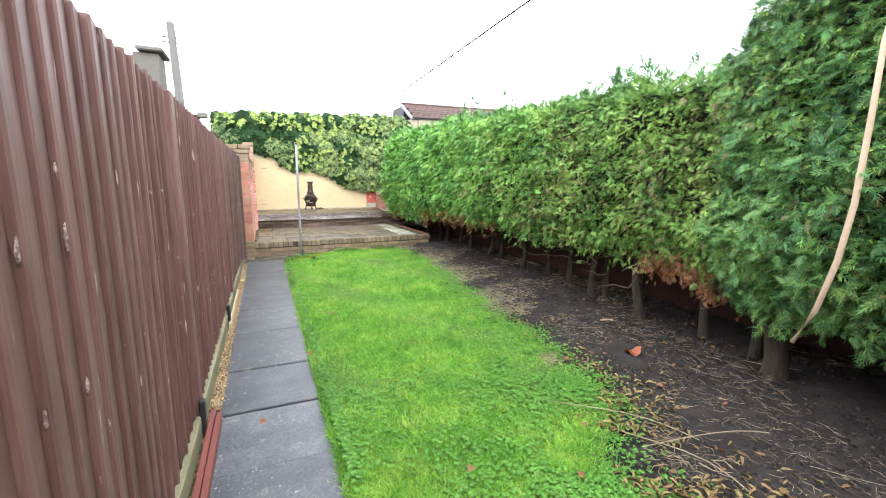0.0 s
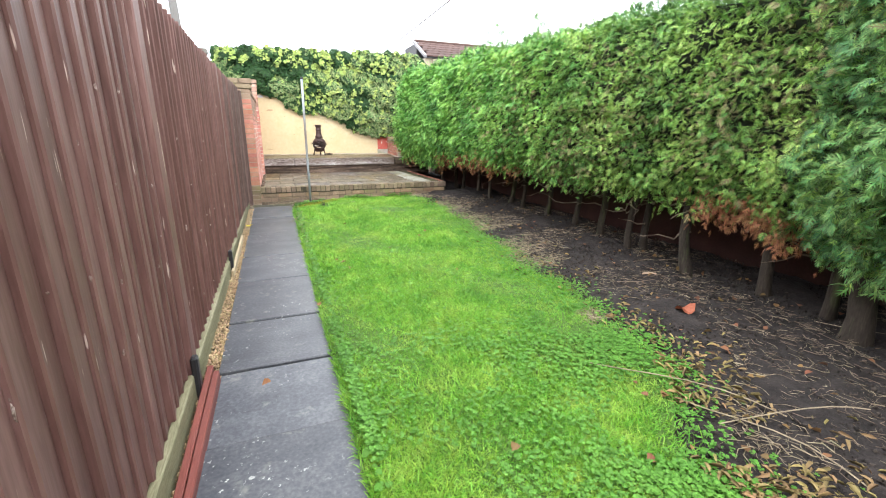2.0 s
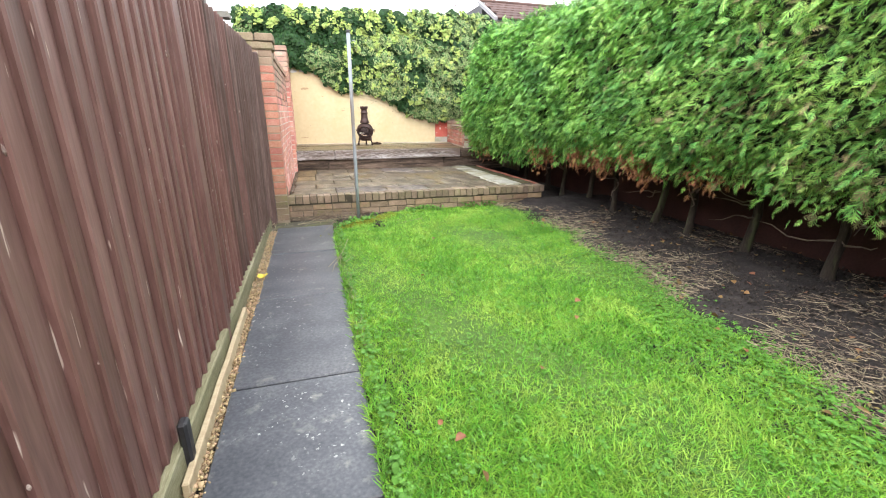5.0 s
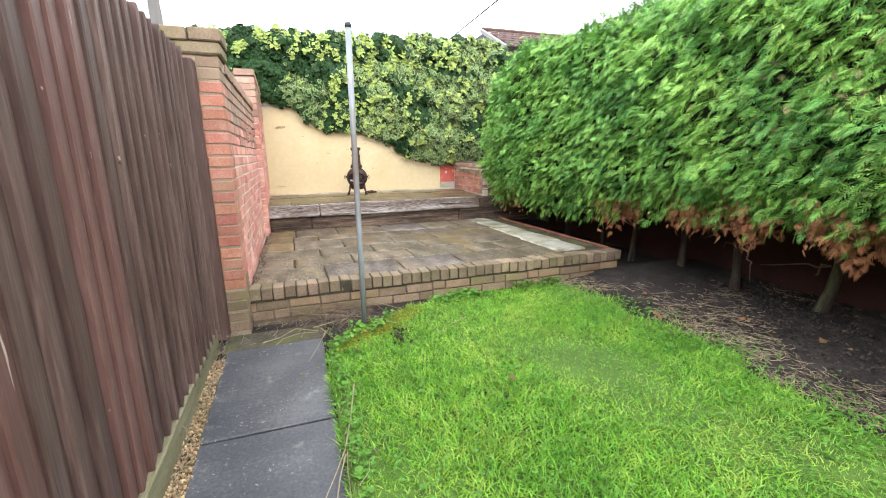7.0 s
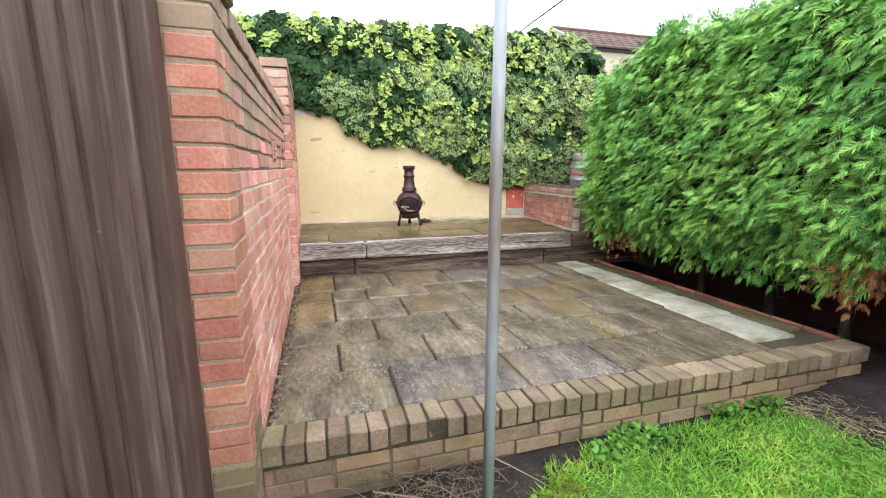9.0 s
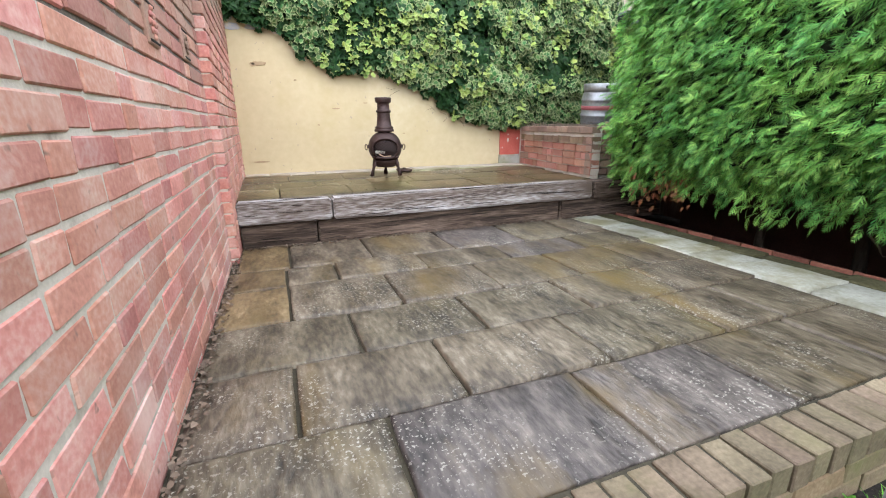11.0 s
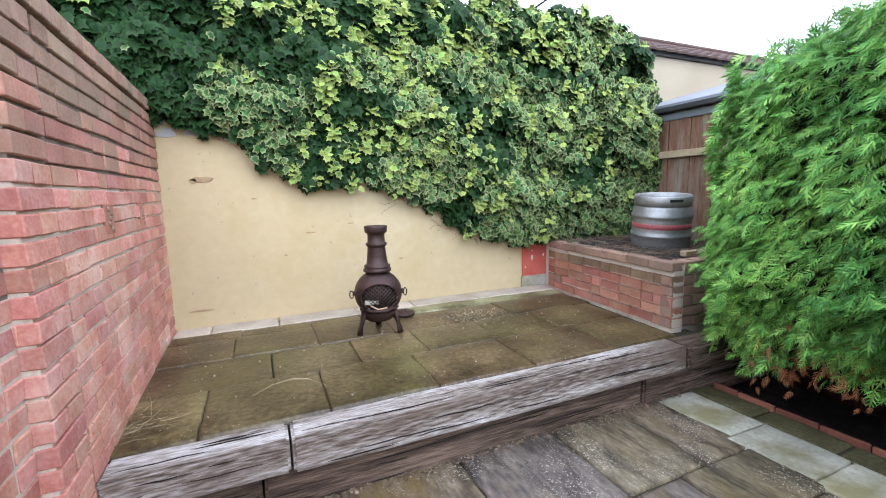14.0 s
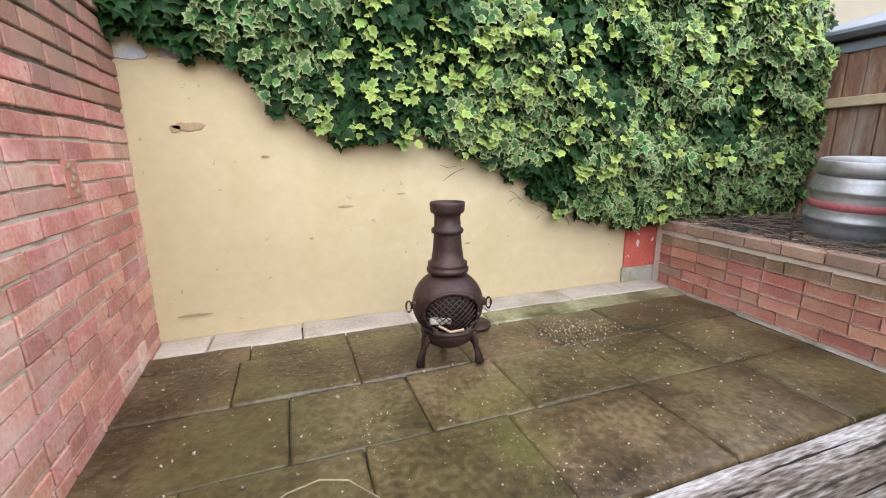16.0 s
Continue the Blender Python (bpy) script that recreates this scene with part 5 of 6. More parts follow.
o = mesh_object("bush_foliage", fast_mesh("bush_foliage", *join([bush, shoots])), conifer_bush, hedge, "unclipped blue-green conifer sprays")
o["kind"] = "stuff"
# far stretch: lusher and more feathery, combed to one side
y, s = face_sample(45000, 4.4, 11.5)
keep = rng.random(len(y)) < np.clip((y - 4.6) / 3.4, 0, 1)
y, s = y[keep], s[keep]
p, n = hedge_point(y, s, rng.normal(-0.025, 0.06, len(y)))
lush = [sprays(p, n, rng.uniform(0.06, 0.115, len(y)), 0.4, 0.5, np.array([0.0, 0.45, -0.15]))]
p, n = hedge_end_point(5200)
lush.append(sprays(p, n, rng.uniform(0.065, 0.125, len(p)), 0.4, 0.5, np.array([-0.3, 0.0, -0.1])))
hv, hf = join(lush)
o = mesh_object("lush_foliage", fast_mesh("lush_foliage", hv, hf), conifer_far, hedge, "lush bright green conifer sprays")
o["kind"] = "stuff"
hv, hf = join(dry)
o = mesh_object("dry_foliage", fast_mesh("dry_foliage", hv, hf), conifer_dry, hedge, "olive and brown dry conifer sprays")
o["kind"] = "stuff"
# dead brown bits along the lower edge
dead = []
for yc, amt, sz in ((3.05, 230, 0.15), (3.45, 90, 0.1), (6.4, 60, 0.12), (7.1, 230, 0.12), (7.7, 170, 0.1), (8.15, 190, 0.1), (8.85, 130, 0.12), (11.0, 60, 0.15)):
    amt = int(amt * 2.0)
    y = rng.normal(yc, sz, amt)
    p, n = hedge_point(y, np.abs(rng.normal(0.015, 0.035, amt)), rng.normal(0.03, 0.03, amt))
    p[:, 2] += rng.normal(-0.03, 0.05, amt)
    dead.append(sprays(p, n, rng.uniform(0.035, 0.085, amt), 0.5))
hv, hf = join(dead)
o = mesh_object("dead_foliage", fast_mesh("dead_foliage", hv, hf), conifer_dead, hedge, "rust-brown dead sprays along the lower edge")
o["kind"] = "stuff"
# near-black shell inside the hedge, its shade put into the colour
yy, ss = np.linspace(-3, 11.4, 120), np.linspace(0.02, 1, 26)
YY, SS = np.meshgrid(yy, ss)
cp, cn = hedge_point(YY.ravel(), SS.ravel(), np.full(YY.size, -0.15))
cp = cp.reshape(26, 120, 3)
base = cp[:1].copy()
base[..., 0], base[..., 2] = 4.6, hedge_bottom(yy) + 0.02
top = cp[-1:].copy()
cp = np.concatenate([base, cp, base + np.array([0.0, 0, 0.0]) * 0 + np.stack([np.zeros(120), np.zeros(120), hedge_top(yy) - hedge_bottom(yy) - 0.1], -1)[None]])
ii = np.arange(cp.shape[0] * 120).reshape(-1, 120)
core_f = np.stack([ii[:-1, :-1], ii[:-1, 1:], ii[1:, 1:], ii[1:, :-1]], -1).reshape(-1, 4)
mesh_object("inner_shade", fast_mesh("inner_shade", cp.reshape(-1, 3), core_f, smooth=True), hedge_shade, hedge, "near-black shell standing for the shade inside the hedge")
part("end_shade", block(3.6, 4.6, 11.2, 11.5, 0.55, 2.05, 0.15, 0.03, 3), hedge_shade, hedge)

# trunks
trunks = [(3.70, 2.44, 0.062), (3.93, 2.70, 0.035), (3.95, 3.13, 0.04), (3.85, 3.72, 0.04), (3.95, 3.82, 0.035), (4.06, 4.38, 0.033), (3.98, 4.52, 0.032), (4.12, 5.08, 0.036), (4.25, 5.7, 0.034),
          (4.28, 6.38, 0.035), (4.2, 6.94, 0.03), (4.3, 7.5, 0.035), (4.2, 8.1, 0.03), (4.25, 8.7, 0.035), (4.2, 9.3, 0.03), (4.3, 9.9, 0.035), (4.2, 10.5, 0.03), (3.75, 1.6, 0.05), (3.9, 0.8, 0.05), (4.0, 0.0, 0.05), (4.0, -1.2, 0.05)]
for x, y, r in trunks:
    lean = rng.normal(0, 0.05, 2)
    pts = [(x + lean[0] * z + 0.012 * math.sin(z * 9 + x * 7), y + lean[1] * z + 0.012 * math.cos(z * 8 + y), z) for z in (-0.05, 0.04, 0.16, 0.35, 0.6, 0.95, 1.3)]
    part("trunk", tube(pts, [r * 1.6, r * 1.3, r * 1.08, r, r * 0.95, r * 0.85, r * 0.7], 10), bark, hedge, smooth=True)
# bare low branches under the skirt
for i in range(46):
    x, y, r = trunks[int(rng.integers(0, 17))]
    z = rng.uniform(0.3, 0.62)
    d = rng.uniform(-1, 1)
    pts = [(x, y, z)]
    px, py, pz = x, y, z
    for k in range(5):
        px -= rng.uniform(0.02, 0.09)
        py += 0.07 * d + rng.normal(0, 0.03)
        pz += rng.normal(0.0, 0.03)
        pts.append((px, py, pz))
    part("dead_branch", tube(pts, [0.009, 0.008, 0.007, 0.005, 0.004, 0.002], 5), twig_brown, hedge)
stick = thing("cut_stick", "long bent pale peeled stick caught in hedge", "stick", at=(3.05, 1.9, 0.56))
part("rod", tube([(2.99, 2.0, 0.53), (2.985, 1.92, 0.72), (2.975, 1.86, 0.98), (2.975, 1.83, 1.25), (2.975, 1.82, 1.6), (2.985, 1.82, 1.95), (3.03, 1.81, 2.2)], [0.011, 0.013, 0.014, 0.014, 0.013, 0.012, 0.01], 8), pale_stick, stick, smooth=True)
for k, (x, y, a, ln) in enumerate(((2.5, 2.1, 2.2, 0.8), (2.9, 2.0, 2.9, 0.7), (2.35, 1.75, 1.8, 0.6))):
    st = thing("bent_stalk", "long pale dry stalk lying on the soil", "stalk", "stalks on the bed", at=(x, y, 0.03))
    part("stem", tube([(x + math.cos(a) * ln * u + 0.04 * math.sin(u * 5), y + math.sin(a) * ln * u, 0.035 + 0.03 * math.sin(u * 3)) for u in np.linspace(0, 1, 7)], 0.0028, 5), straw, st)
ws = thing("white_stick", "short pale broken stick on the soil", "stick", at=(3.43, 3.72, 0.04))
part("stem", tube([(3.38, 3.74, 0.045), (3.43, 3.725, 0.05), (3.49, 3.70, 0.045)], 0.008, 6), pale_stick, ws)

# old wall behind the trunks
wall_east = part("wall_east", block(4.62, 4.8, -3, 11.6, -0.1, 1.2, 0.01, 0.004, 30), house_brick)
tagged(wall_east, "low dark red brick boundary wall behind hedge", "wall", kind="structure")

# ---- ivy on the back wall ----
ivy = thing("ivy", "dense variegated ivy hanging over the rendered wall", "ivy", at=(2.2, 13.29, 1.5))
ivy_x = [-0.6, 0.31, 0.62, 0.86, 0.96, 1.34, 1.68, 2.0, 2.24, 2.5, 2.88, 3.3, 3.65, 4.85]
ivy_z = [2.1, 2.06, 1.96, 1.91, 1.76, 1.55, 1.61, 1.52, 1.43, 1.24, 1.07, 1.0, 1.0, 0.95]


def ivy_low(x):
    return np.interp(x, ivy_x, ivy_z) + 0.03 * np.sin(x * 15.0) * np.sin(x * 4.1 + 1) + 0.022 * np.sin(x * 37 + 1)


def ivy_high(x):
    return np.interp(x, [-0.6, 0, 1, 2.5, 4.2, 4.6, 4.85], [3.0, 3.08, 3.1, 3.14, 3.2, 3.12, 2.8]) + 0.03 * np.sin(x * 9) + 0.02 * np.sin(x * 23)


def ivy_skin(x, z):
    f = np.clip((z - ivy_low(x)) / 0.45, 0, 1)
    g = np.clip((ivy_high(x) - z) / 0.25, 0, 1)
    q = np.stack([x, 0 * x, z], -1)
    return 13.285 - (0.05 + 0.17 * np.sqrt(f)) * (0.35 + 0.65 * np.sqrt(g)) - 0.1 * value_noise(q, 3.6, 51) * f - 0.09 * value_noise(q, 9.5, 52) * f


def ivy_leaf():
    """A five-lobed leaf, heart at the centre, as a fan; y points to its tip."""
    lobes = [(0, -0.38), (0.21, -0.48), (0.49, -0.22), (0.34, 0.0), (0.47, 0.27), (0.19, 0.34), (0, 0.68)]
    ring = lobes + [(-x, y) for x, y in lobes[-2:0:-1]]
    v = [(0, 0, 0.06)] + [(x, y, -0.10 * (x * x + y * y) * 2) for x, y in ring]
    f = [(0, i, i + 1) for i in range(1, len(ring))] + [(0, len(ring), 1)]
    return np.array(v), np.array(f), np.array([0.0] + [1.0] * len(ring))


iv_v, iv_f, iv_r = ivy_leaf()


def ivy_leaves(name, count, mat, label, lo, hi, density=None, depth=(0.0, 0.03)):
    x = rng.uniform(-0.6, 4.88, count * 3)
    zl = ivy_low(x)
    z = zl + (ivy_high(x) - zl) * rng.random(count * 3)
    keep = rng.random(count * 3) < (ivy_high(x) - zl) / 2.2
    if density is not None:
        keep &= rng.random(count * 3) < density(x, z)
    x, z = x[keep][:count], z[keep][:count]
    m = len(x)
    y = ivy_skin(x, z) - rng.uniform(depth[0], depth[1], m)
    p = np.stack([x, y, z], -1)
    along = np.stack([rng.normal(0, 0.7, m), rng.normal(-0.25, 0.35, m), -0.8 + 0.5 * rng.normal(size=m)], -1)
    up = np.clip((z - ivy_high(x) + 0.2) / 0.2, 0, 1)
    face = np.stack([rng.normal(0, 0.6, m), -np.ones(m), 0.4 + 0.5 * rng.normal(size=m) + up], -1)
    v, f, r = scatter(iv_v, iv_f, p, along, face, rng.uniform(lo, hi, m), iv_r)
    o = mesh_object(name, fast_mesh(name, v, f, r), mat, ivy, label)
    o["kind"] = "stuff"


right = lambda x, z: np.clip(0.1 + 0.4 * (x - 1.2) / 2 - 0.25 * (z - 1.6) + 1.1 * value_noise(np.stack([x, z, 0 * x], -1), 3.2, 61), 0.01, 1)
left = lambda x, z: np.clip(1.0 - 0.15 * (x - 0.6) / 2, 0.3, 1)
ivy_leaves("dark_leaves", 12500, ivy_green, "glossy dark green ivy leaves", 0.05, 0.1, left, (-0.06, 0.025))
ivy_leaves("variegated_leaves", 6000, ivy_pale, "green ivy leaves with cream margins", 0.045, 0.08, right, (0.0, 0.045))
# young heads: small rosettes of yellow-green leaves that stand out of the mass
heads = 2600
hx = rng.uniform(-0.5, 4.8, heads)
hz = ivy_low(hx) + (ivy_high(hx) - ivy_low(hx)) * rng.random(heads)
q = np.stack([hx, hz, 0 * hx], -1)
clump = 0.8 * value_noise(q, 5.2, 71) + 0.6 * value_noise(q, 11.0, 72) + 0.35 * (hz - 1.6) - 0.12 * np.abs(hx - 2.0) - 1.3 * np.clip(1.5 - hx, 0, 1) * (hz < 2.75)
pick = np.argsort(-(clump + rng.normal(0, 0.9, heads)))[:310]
hx, hz = hx[pick], hz[pick]
heads = len(hx)
hx, hz = np.repeat(hx, 9), np.repeat(hz, 9)
m = len(hx)
ha = np.tile(np.arange(9) * 0.7, heads) + rng.normal(0, 0.35, m)
hr = np.tile([0.0, 0.45, 1, 1, 0.7, 1, 1, 0.6, 0.9], heads) * 0.048 * np.repeat(rng.uniform(0.5, 1.3, heads), 9)
p = np.stack([hx + hr * np.cos(ha) + rng.normal(0, 0.014, m), ivy_skin(hx, hz) - 0.05 + 0.7 * hr - 0.03 * rng.random(m), hz + hr * np.sin(ha) + rng.normal(0, 0.014, m)], -1)
along = np.stack([np.cos(ha) * 0.8 + rng.normal(0, 0.2, m), -0.35 + rng.normal(0, 0.2, m), np.sin(ha) * 0.8 - 0.15], -1)
v, f, r = scatter(iv_v, iv_f, p, along, np.stack([0.5 * np.cos(ha), -np.ones(m), 0.6 + 0.4 * np.sin(ha)], -1), rng.uniform(0.03, 0.07, m), iv_r)
o = mesh_object("young_leaves", fast_mesh("young_leaves", v, f, r), ivy_yellow, ivy, "yellow-green young ivy leaf heads")
o["kind"] = "stuff"
# near-black sheet behind the leaves, colour standing in for shade between them
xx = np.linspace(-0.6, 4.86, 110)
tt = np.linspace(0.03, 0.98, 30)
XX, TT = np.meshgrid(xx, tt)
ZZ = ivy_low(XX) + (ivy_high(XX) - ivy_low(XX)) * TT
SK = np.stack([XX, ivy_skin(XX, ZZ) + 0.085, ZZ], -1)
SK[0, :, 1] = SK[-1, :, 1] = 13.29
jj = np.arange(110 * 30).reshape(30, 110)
mesh_object("stem_tangle", fast_mesh("stem_tangle", SK.reshape(-1, 3), np.stack([jj[:-1, :-1], jj[:-1, 1:], jj[1:, 1:], jj[1:, :-1]], -1).reshape(-1, 4), smooth=True), ivy_shade, ivy, "near-black sheet painted as shade behind the leaves")

# ---- planter at the right ----
planter = thing("brick_planter", "raised brick planter with weathered coping", "planter", at=(3.45, 11.75, 0.55))
ang = math.degrees(math.atan2(13.20 - 11.70, 3.575 - 3.445))
part("mortar_core", block(3.59, 4.75, 11.72, 13.26, 0.4, 0.99), mortar, planter)
part("side_core", block(0.0, 1.5, -0.1, -0.008, 0.52, 0.995), mortar, planter, at=Matrix.Translation((3.445, 11.70, 0)) @ pose(0, 0, 0, 0, 0, ang))
courses(planter, (3.445, 11.70, 0), ang, 1.5, 0.562, 0.95, lambda u, z: old_brick if z > 0.84 else dirty_brick if rng.random() < 0.08 else pillar_brick, depth=-0.09, shift=0.06)
for i in range(7):
    ob = mesh_object("coping_brick", brick_of(0.208, 0.11, 0.062, dirty_brick), None, planter)
    ob.matrix_world = Matrix.Translation((3.445, 11.70, 0)) @ pose(0, 0, 0, 0, 0, ang) @ pose(i * 0.2145, -0.098, 0.955, 0, rng.normal(0, 0.4), rng.normal(0, 0.4))
courses(planter, (3.445, 11.70, 0), 0, 1.2, 0.562, 0.95, lambda u, z: dirty_brick, depth=0.09, shift=0.0)
for i in range(5):
    ob = mesh_object("coping_brick", brick_of(0.208, 0.11, 0.062, dirty_brick), None, planter)
    ob.matrix_world = pose(3.56 + i * 0.2145, 11.695, 0.955, 0, 0, rng.normal(0, 0.4))
bm = bmesh.new()
bmesh.ops.create_grid(bm, x_segments=30, y_segments=30, size=0.5)
for v in bm.verts:
    x, yv = 3.55 + (v.co.x + 0.5) * 1.2, 11.79 + (v.co.y + 0.5) * 1.48
    v.co = Vector((x, yv, 1.005 + 0.02 * noise.noise(Vector((x * 4, yv * 4, 0))) + 0.012 * noise.noise(Vector((x * 14, yv * 14, 0)))))
part("earth", bm, soil, planter, "dark earth with twigs")
n = 700
p = np.stack([rng.uniform(3.52, 4.7, n), rng.uniform(11.8, 13.2, n), 1.015 + 0.02 * rng.random(n)], -1)
a = rng.uniform(0, 6.28, n)
ww, ln = 0.004 * rng.uniform(0.6, 1.4, n), rng.uniform(0.04, 0.2, n)
v, f, _ = scatter(stick_v, stick_q, p, np.stack([np.cos(a), np.sin(a), rng.normal(0, 0.12, n)], -1), np.tile([[0.0, 0.0, 1.0]], (n, 1)), np.stack([ww, ln, ww], -1))
tagged(mesh_object("planter_twigs", fast_mesh("planter_twigs", v, f), twig_brown), "brown dead twigs covering the planter earth", "litter", kind="stuff")
wp = thing("wood_offcut", "pale wooden offcut lying on the planter edge", "timber", at=(3.75, 11.85, 1.03))
part("offcut", block(3.72, 4.2, 11.82, 11.87, 1.02, 1.06, 0.006, 0.004, 4), pale_rail, wp)

# ---- beer keg ----
keg = thing("beer_keg", "dull steel beer keg with faded red band", "keg", at=(4.05, 12.33, 0.98))
at = pose(4.07, 12.33, 0.98, 3, -4, 20) @ Matrix.Diagonal((1.13, 1.13, 1.0, 1.0))
prof = [(0.0, 0.0), (0.17, 0.0), (0.185, 0.012), (0.185, 0.05), (0.197, 0.07), (0.202, 0.1), (0.202, 0.14), (0.21, 0.15), (0.21, 0.165), (0.202, 0.175), (0.202, 0.20)]
part("body", lathe(prof + [(0.202, 0.285), (0.202, 0.30), (0.21, 0.31), (0.21, 0.325), (0.202, 0.335), (0.2, 0.37), (0.18, 0.41), (0.1, 0.432), (0.0, 0.436)], 40), keg_steel, keg, at=at, smooth=True)
part("band", lathe([(0.2, 0.215), (0.2035, 0.217), (0.2035, 0.258), (0.2, 0.26)], 40), keg_red, keg, "faded red painted band", at=at, smooth=True)
part("chime", lathe([(0.176, 0.40), (0.19, 0.40), (0.196, 0.43), (0.196, 0.475), (0.19, 0.483), (0.182, 0.475), (0.178, 0.43), (0.176, 0.40)], 40), keg_steel, keg, "rolled top rim", at=at, smooth=True)
part("valve", lathe([(0.0, 0.43), (0.03, 0.43), (0.03, 0.455), (0.018, 0.46), (0.0, 0.46)], 16), keg_steel, keg, at=at, smooth=True)
# hand slots: near-black plates with the shade of an opening in their colour
for d in (-2.35, 0.8):
    part("handle_slot", block(-0.045, 0.045, -0.004, 0.004, -0.011, 0.011, 0.003), keg_dark, keg, "dark hand slot", at=at @ pose(0.196 * math.cos(d), 0.196 * math.sin(d), 0.452, 0, 0, math.degrees(d) + 90))

# ---- chiminea ----
CX, CY, CZ = 1.655, 12.6, 0.558
chim = thing("chiminea", "dark rust-brown cast iron chiminea on the terrace", "chiminea", at=(CX, CY, CZ))
front = pose(CX, CY, CZ, 0, 0, -12)
R, BZ = 0.165, 0.275
# belly: a hollow ball with a mouth at the front
bm = bmesh.new()
rings = []
steps = 40
for i in range(25):
    th = math.pi * (0.06 + 0.84 * i / 24)
    rings.append([bm.verts.new((R * math.sin(th) * math.sin(2 * math.pi * k / steps), -R * math.sin(th) * math.cos(2 * math.pi * k / steps), BZ - 0.97 * R * math.cos(th))) for k in range(steps)])
for a, b in zip(rings, rings[1:]):
    for k in range(steps):
        j = (k + 1) % steps
        bm.faces.new((a[k], a[j], b[j], b[k]))
hole = [f for f in bm.faces if f.calc_center_median().y < -0.03 and (f.calc_center_median().x / 0.118) ** 2 + ((f.calc_center_median().z - BZ + 0.008) / 0.092) ** 2 < 1]
bmesh.ops.delete(bm, geom=hole, context="FACES")
bmesh.ops.solidify(bm, geom=bm.faces[:], thickness=0.006)
part("belly", bm, dark_iron, chim, "rounded cast iron belly", at=front, smooth=True)
mouth = []
for i in range(33):
    a = 2 * math.pi * i / 32
    mx, mz = 0.122 * math.cos(a), 0.097 * math.sin(a) - 0.008
    my = -math.sqrt(max(R * R - mx * mx - mz * mz, 0.0)) - 0.004
    mouth.append((mx, my, BZ + mz))
part("mouth_rim", tube(mouth, 0.008, 8), dark_iron, chim, at=front, smooth=True)
# mesh lattice in the back of the mouth
bm = bmesh.new()
for sgn in (-1, 1):
    for c in np.arange(-0.2, 0.21, 0.026):
        pts = []
        for u in np.linspace(-0.16, 0.16, 25):
            x, z = u, c + sgn * u * 0.9
            if (x / 0.118) ** 2 + ((z + 0.008) / 0.094) ** 2 < 1:
                pts.append((x, -math.sqrt(max(0.155 ** 2 - x * x - z * z, 0.0)), BZ + z))
        if len(pts) > 1:
            tube(pts, 0.0022, 5, bm)
part("spark_mesh", bm, dark_iron, chim, "woven wire spark mesh", at=front)
part("soot_lining", lathe([(0.0, BZ - 0.14), (0.1, BZ - 0.11), (0.145, BZ - 0.03), (0.15, BZ + 0.03), (0.12, BZ + 0.1), (0.06, BZ + 0.145)], 24), iron_inside, chim, at=front @ pose(0, 0.012, 0), smooth=True)
part("ash_lip", tube([(0.135 * math.sin(a), -0.15 * math.cos(a) - 0.012, BZ - 0.085 - 0.01 * math.cos(a)) for a in np.linspace(-1.15, 1.15, 15)], 0.011, 8), dark_iron, chim, at=front, smooth=True)
part("base_ring", lathe([(0.0, 0.085), (0.085, 0.085), (0.105, 0.1), (0.12, 0.125), (0.128, 0.14), (0.128, 0.155), (0.1, 0.16), (0.0, 0.16)], 32), dark_iron, chim, at=front, smooth=True)
stack = part("flue_pipe", lathe([(0.09, 0.425), (0.096, 0.43), (0.096, 0.445), (0.086, 0.45), (0.09, 0.458), (0.09, 0.47), (0.074, 0.478), (0.067, 0.53), (0.061, 0.595), (0.061, 0.6), (0.071, 0.606), (0.073, 0.615), (0.071, 0.624),
                              (0.06, 0.63), (0.058, 0.67), (0.06, 0.69), (0.072, 0.695), (0.077, 0.705), (0.079, 0.735), (0.077, 0.742), (0.069, 0.742), (0.062, 0.72), (0.05, 0.60), (0.05, 0.5)], 32), dark_iron, chim, "ribbed chimney with flared rim", at=front, smooth=True)
for k in range(3):
    a = math.radians((-62, 62, 180)[k])
    dx, dy = math.sin(a), -math.cos(a)
    part("leg", tube([(0.105 * dx, 0.105 * dy, 0.17), (0.128 * dx, 0.128 * dy, 0.11), (0.15 * dx, 0.15 * dy, 0.04), (0.158 * dx, 0.158 * dy, 0.0)], [0.026, 0.021, 0.017, 0.022], 8), dark_iron, chim, at=front, smooth=True)
for sgn in (-1, 1):
    h = part("handle_bracket", block(sgn * 0.15 - 0.02, sgn * 0.15 + 0.02, -0.06, -0.03, BZ - 0.005, BZ + 0.03, 0.006), dark_iron, chim, at=front)
    ringp = [(sgn * 0.183 + 0.012 * math.sin(a), -0.045, BZ + 0.005 + 0.026 * math.cos(a)) for a in np.linspace(0, 6.28, 17)]
    part("handle_ring", tube(ringp, 0.005, 6), dark_iron, h, at=None)
    h.children[0].parent = h
    h.children[0].matrix_parent_inverse = Matrix.Identity(4)
tag = thing("charred_log", "pale split log end inside the chiminea", "log", at=(CX, CY, CZ))
part("log", block(-0.10, -0.005, -0.135, -0.10, BZ - 0.055, BZ - 0.025, 0.006, 0.004, 3), bare_concrete, tag, at=front)
part("twig", tube([(-0.06, -0.13, BZ - 0.06), (-0.01, -0.145, BZ - 0.085), (0.05, -0.15, BZ - 0.075)], 0.006, 6), pale_stick, tag, at=front)
lid = thing("ash_lid", "flat round iron lid lying on paving", "lid", at=(1.93, 12.9, 0.56))
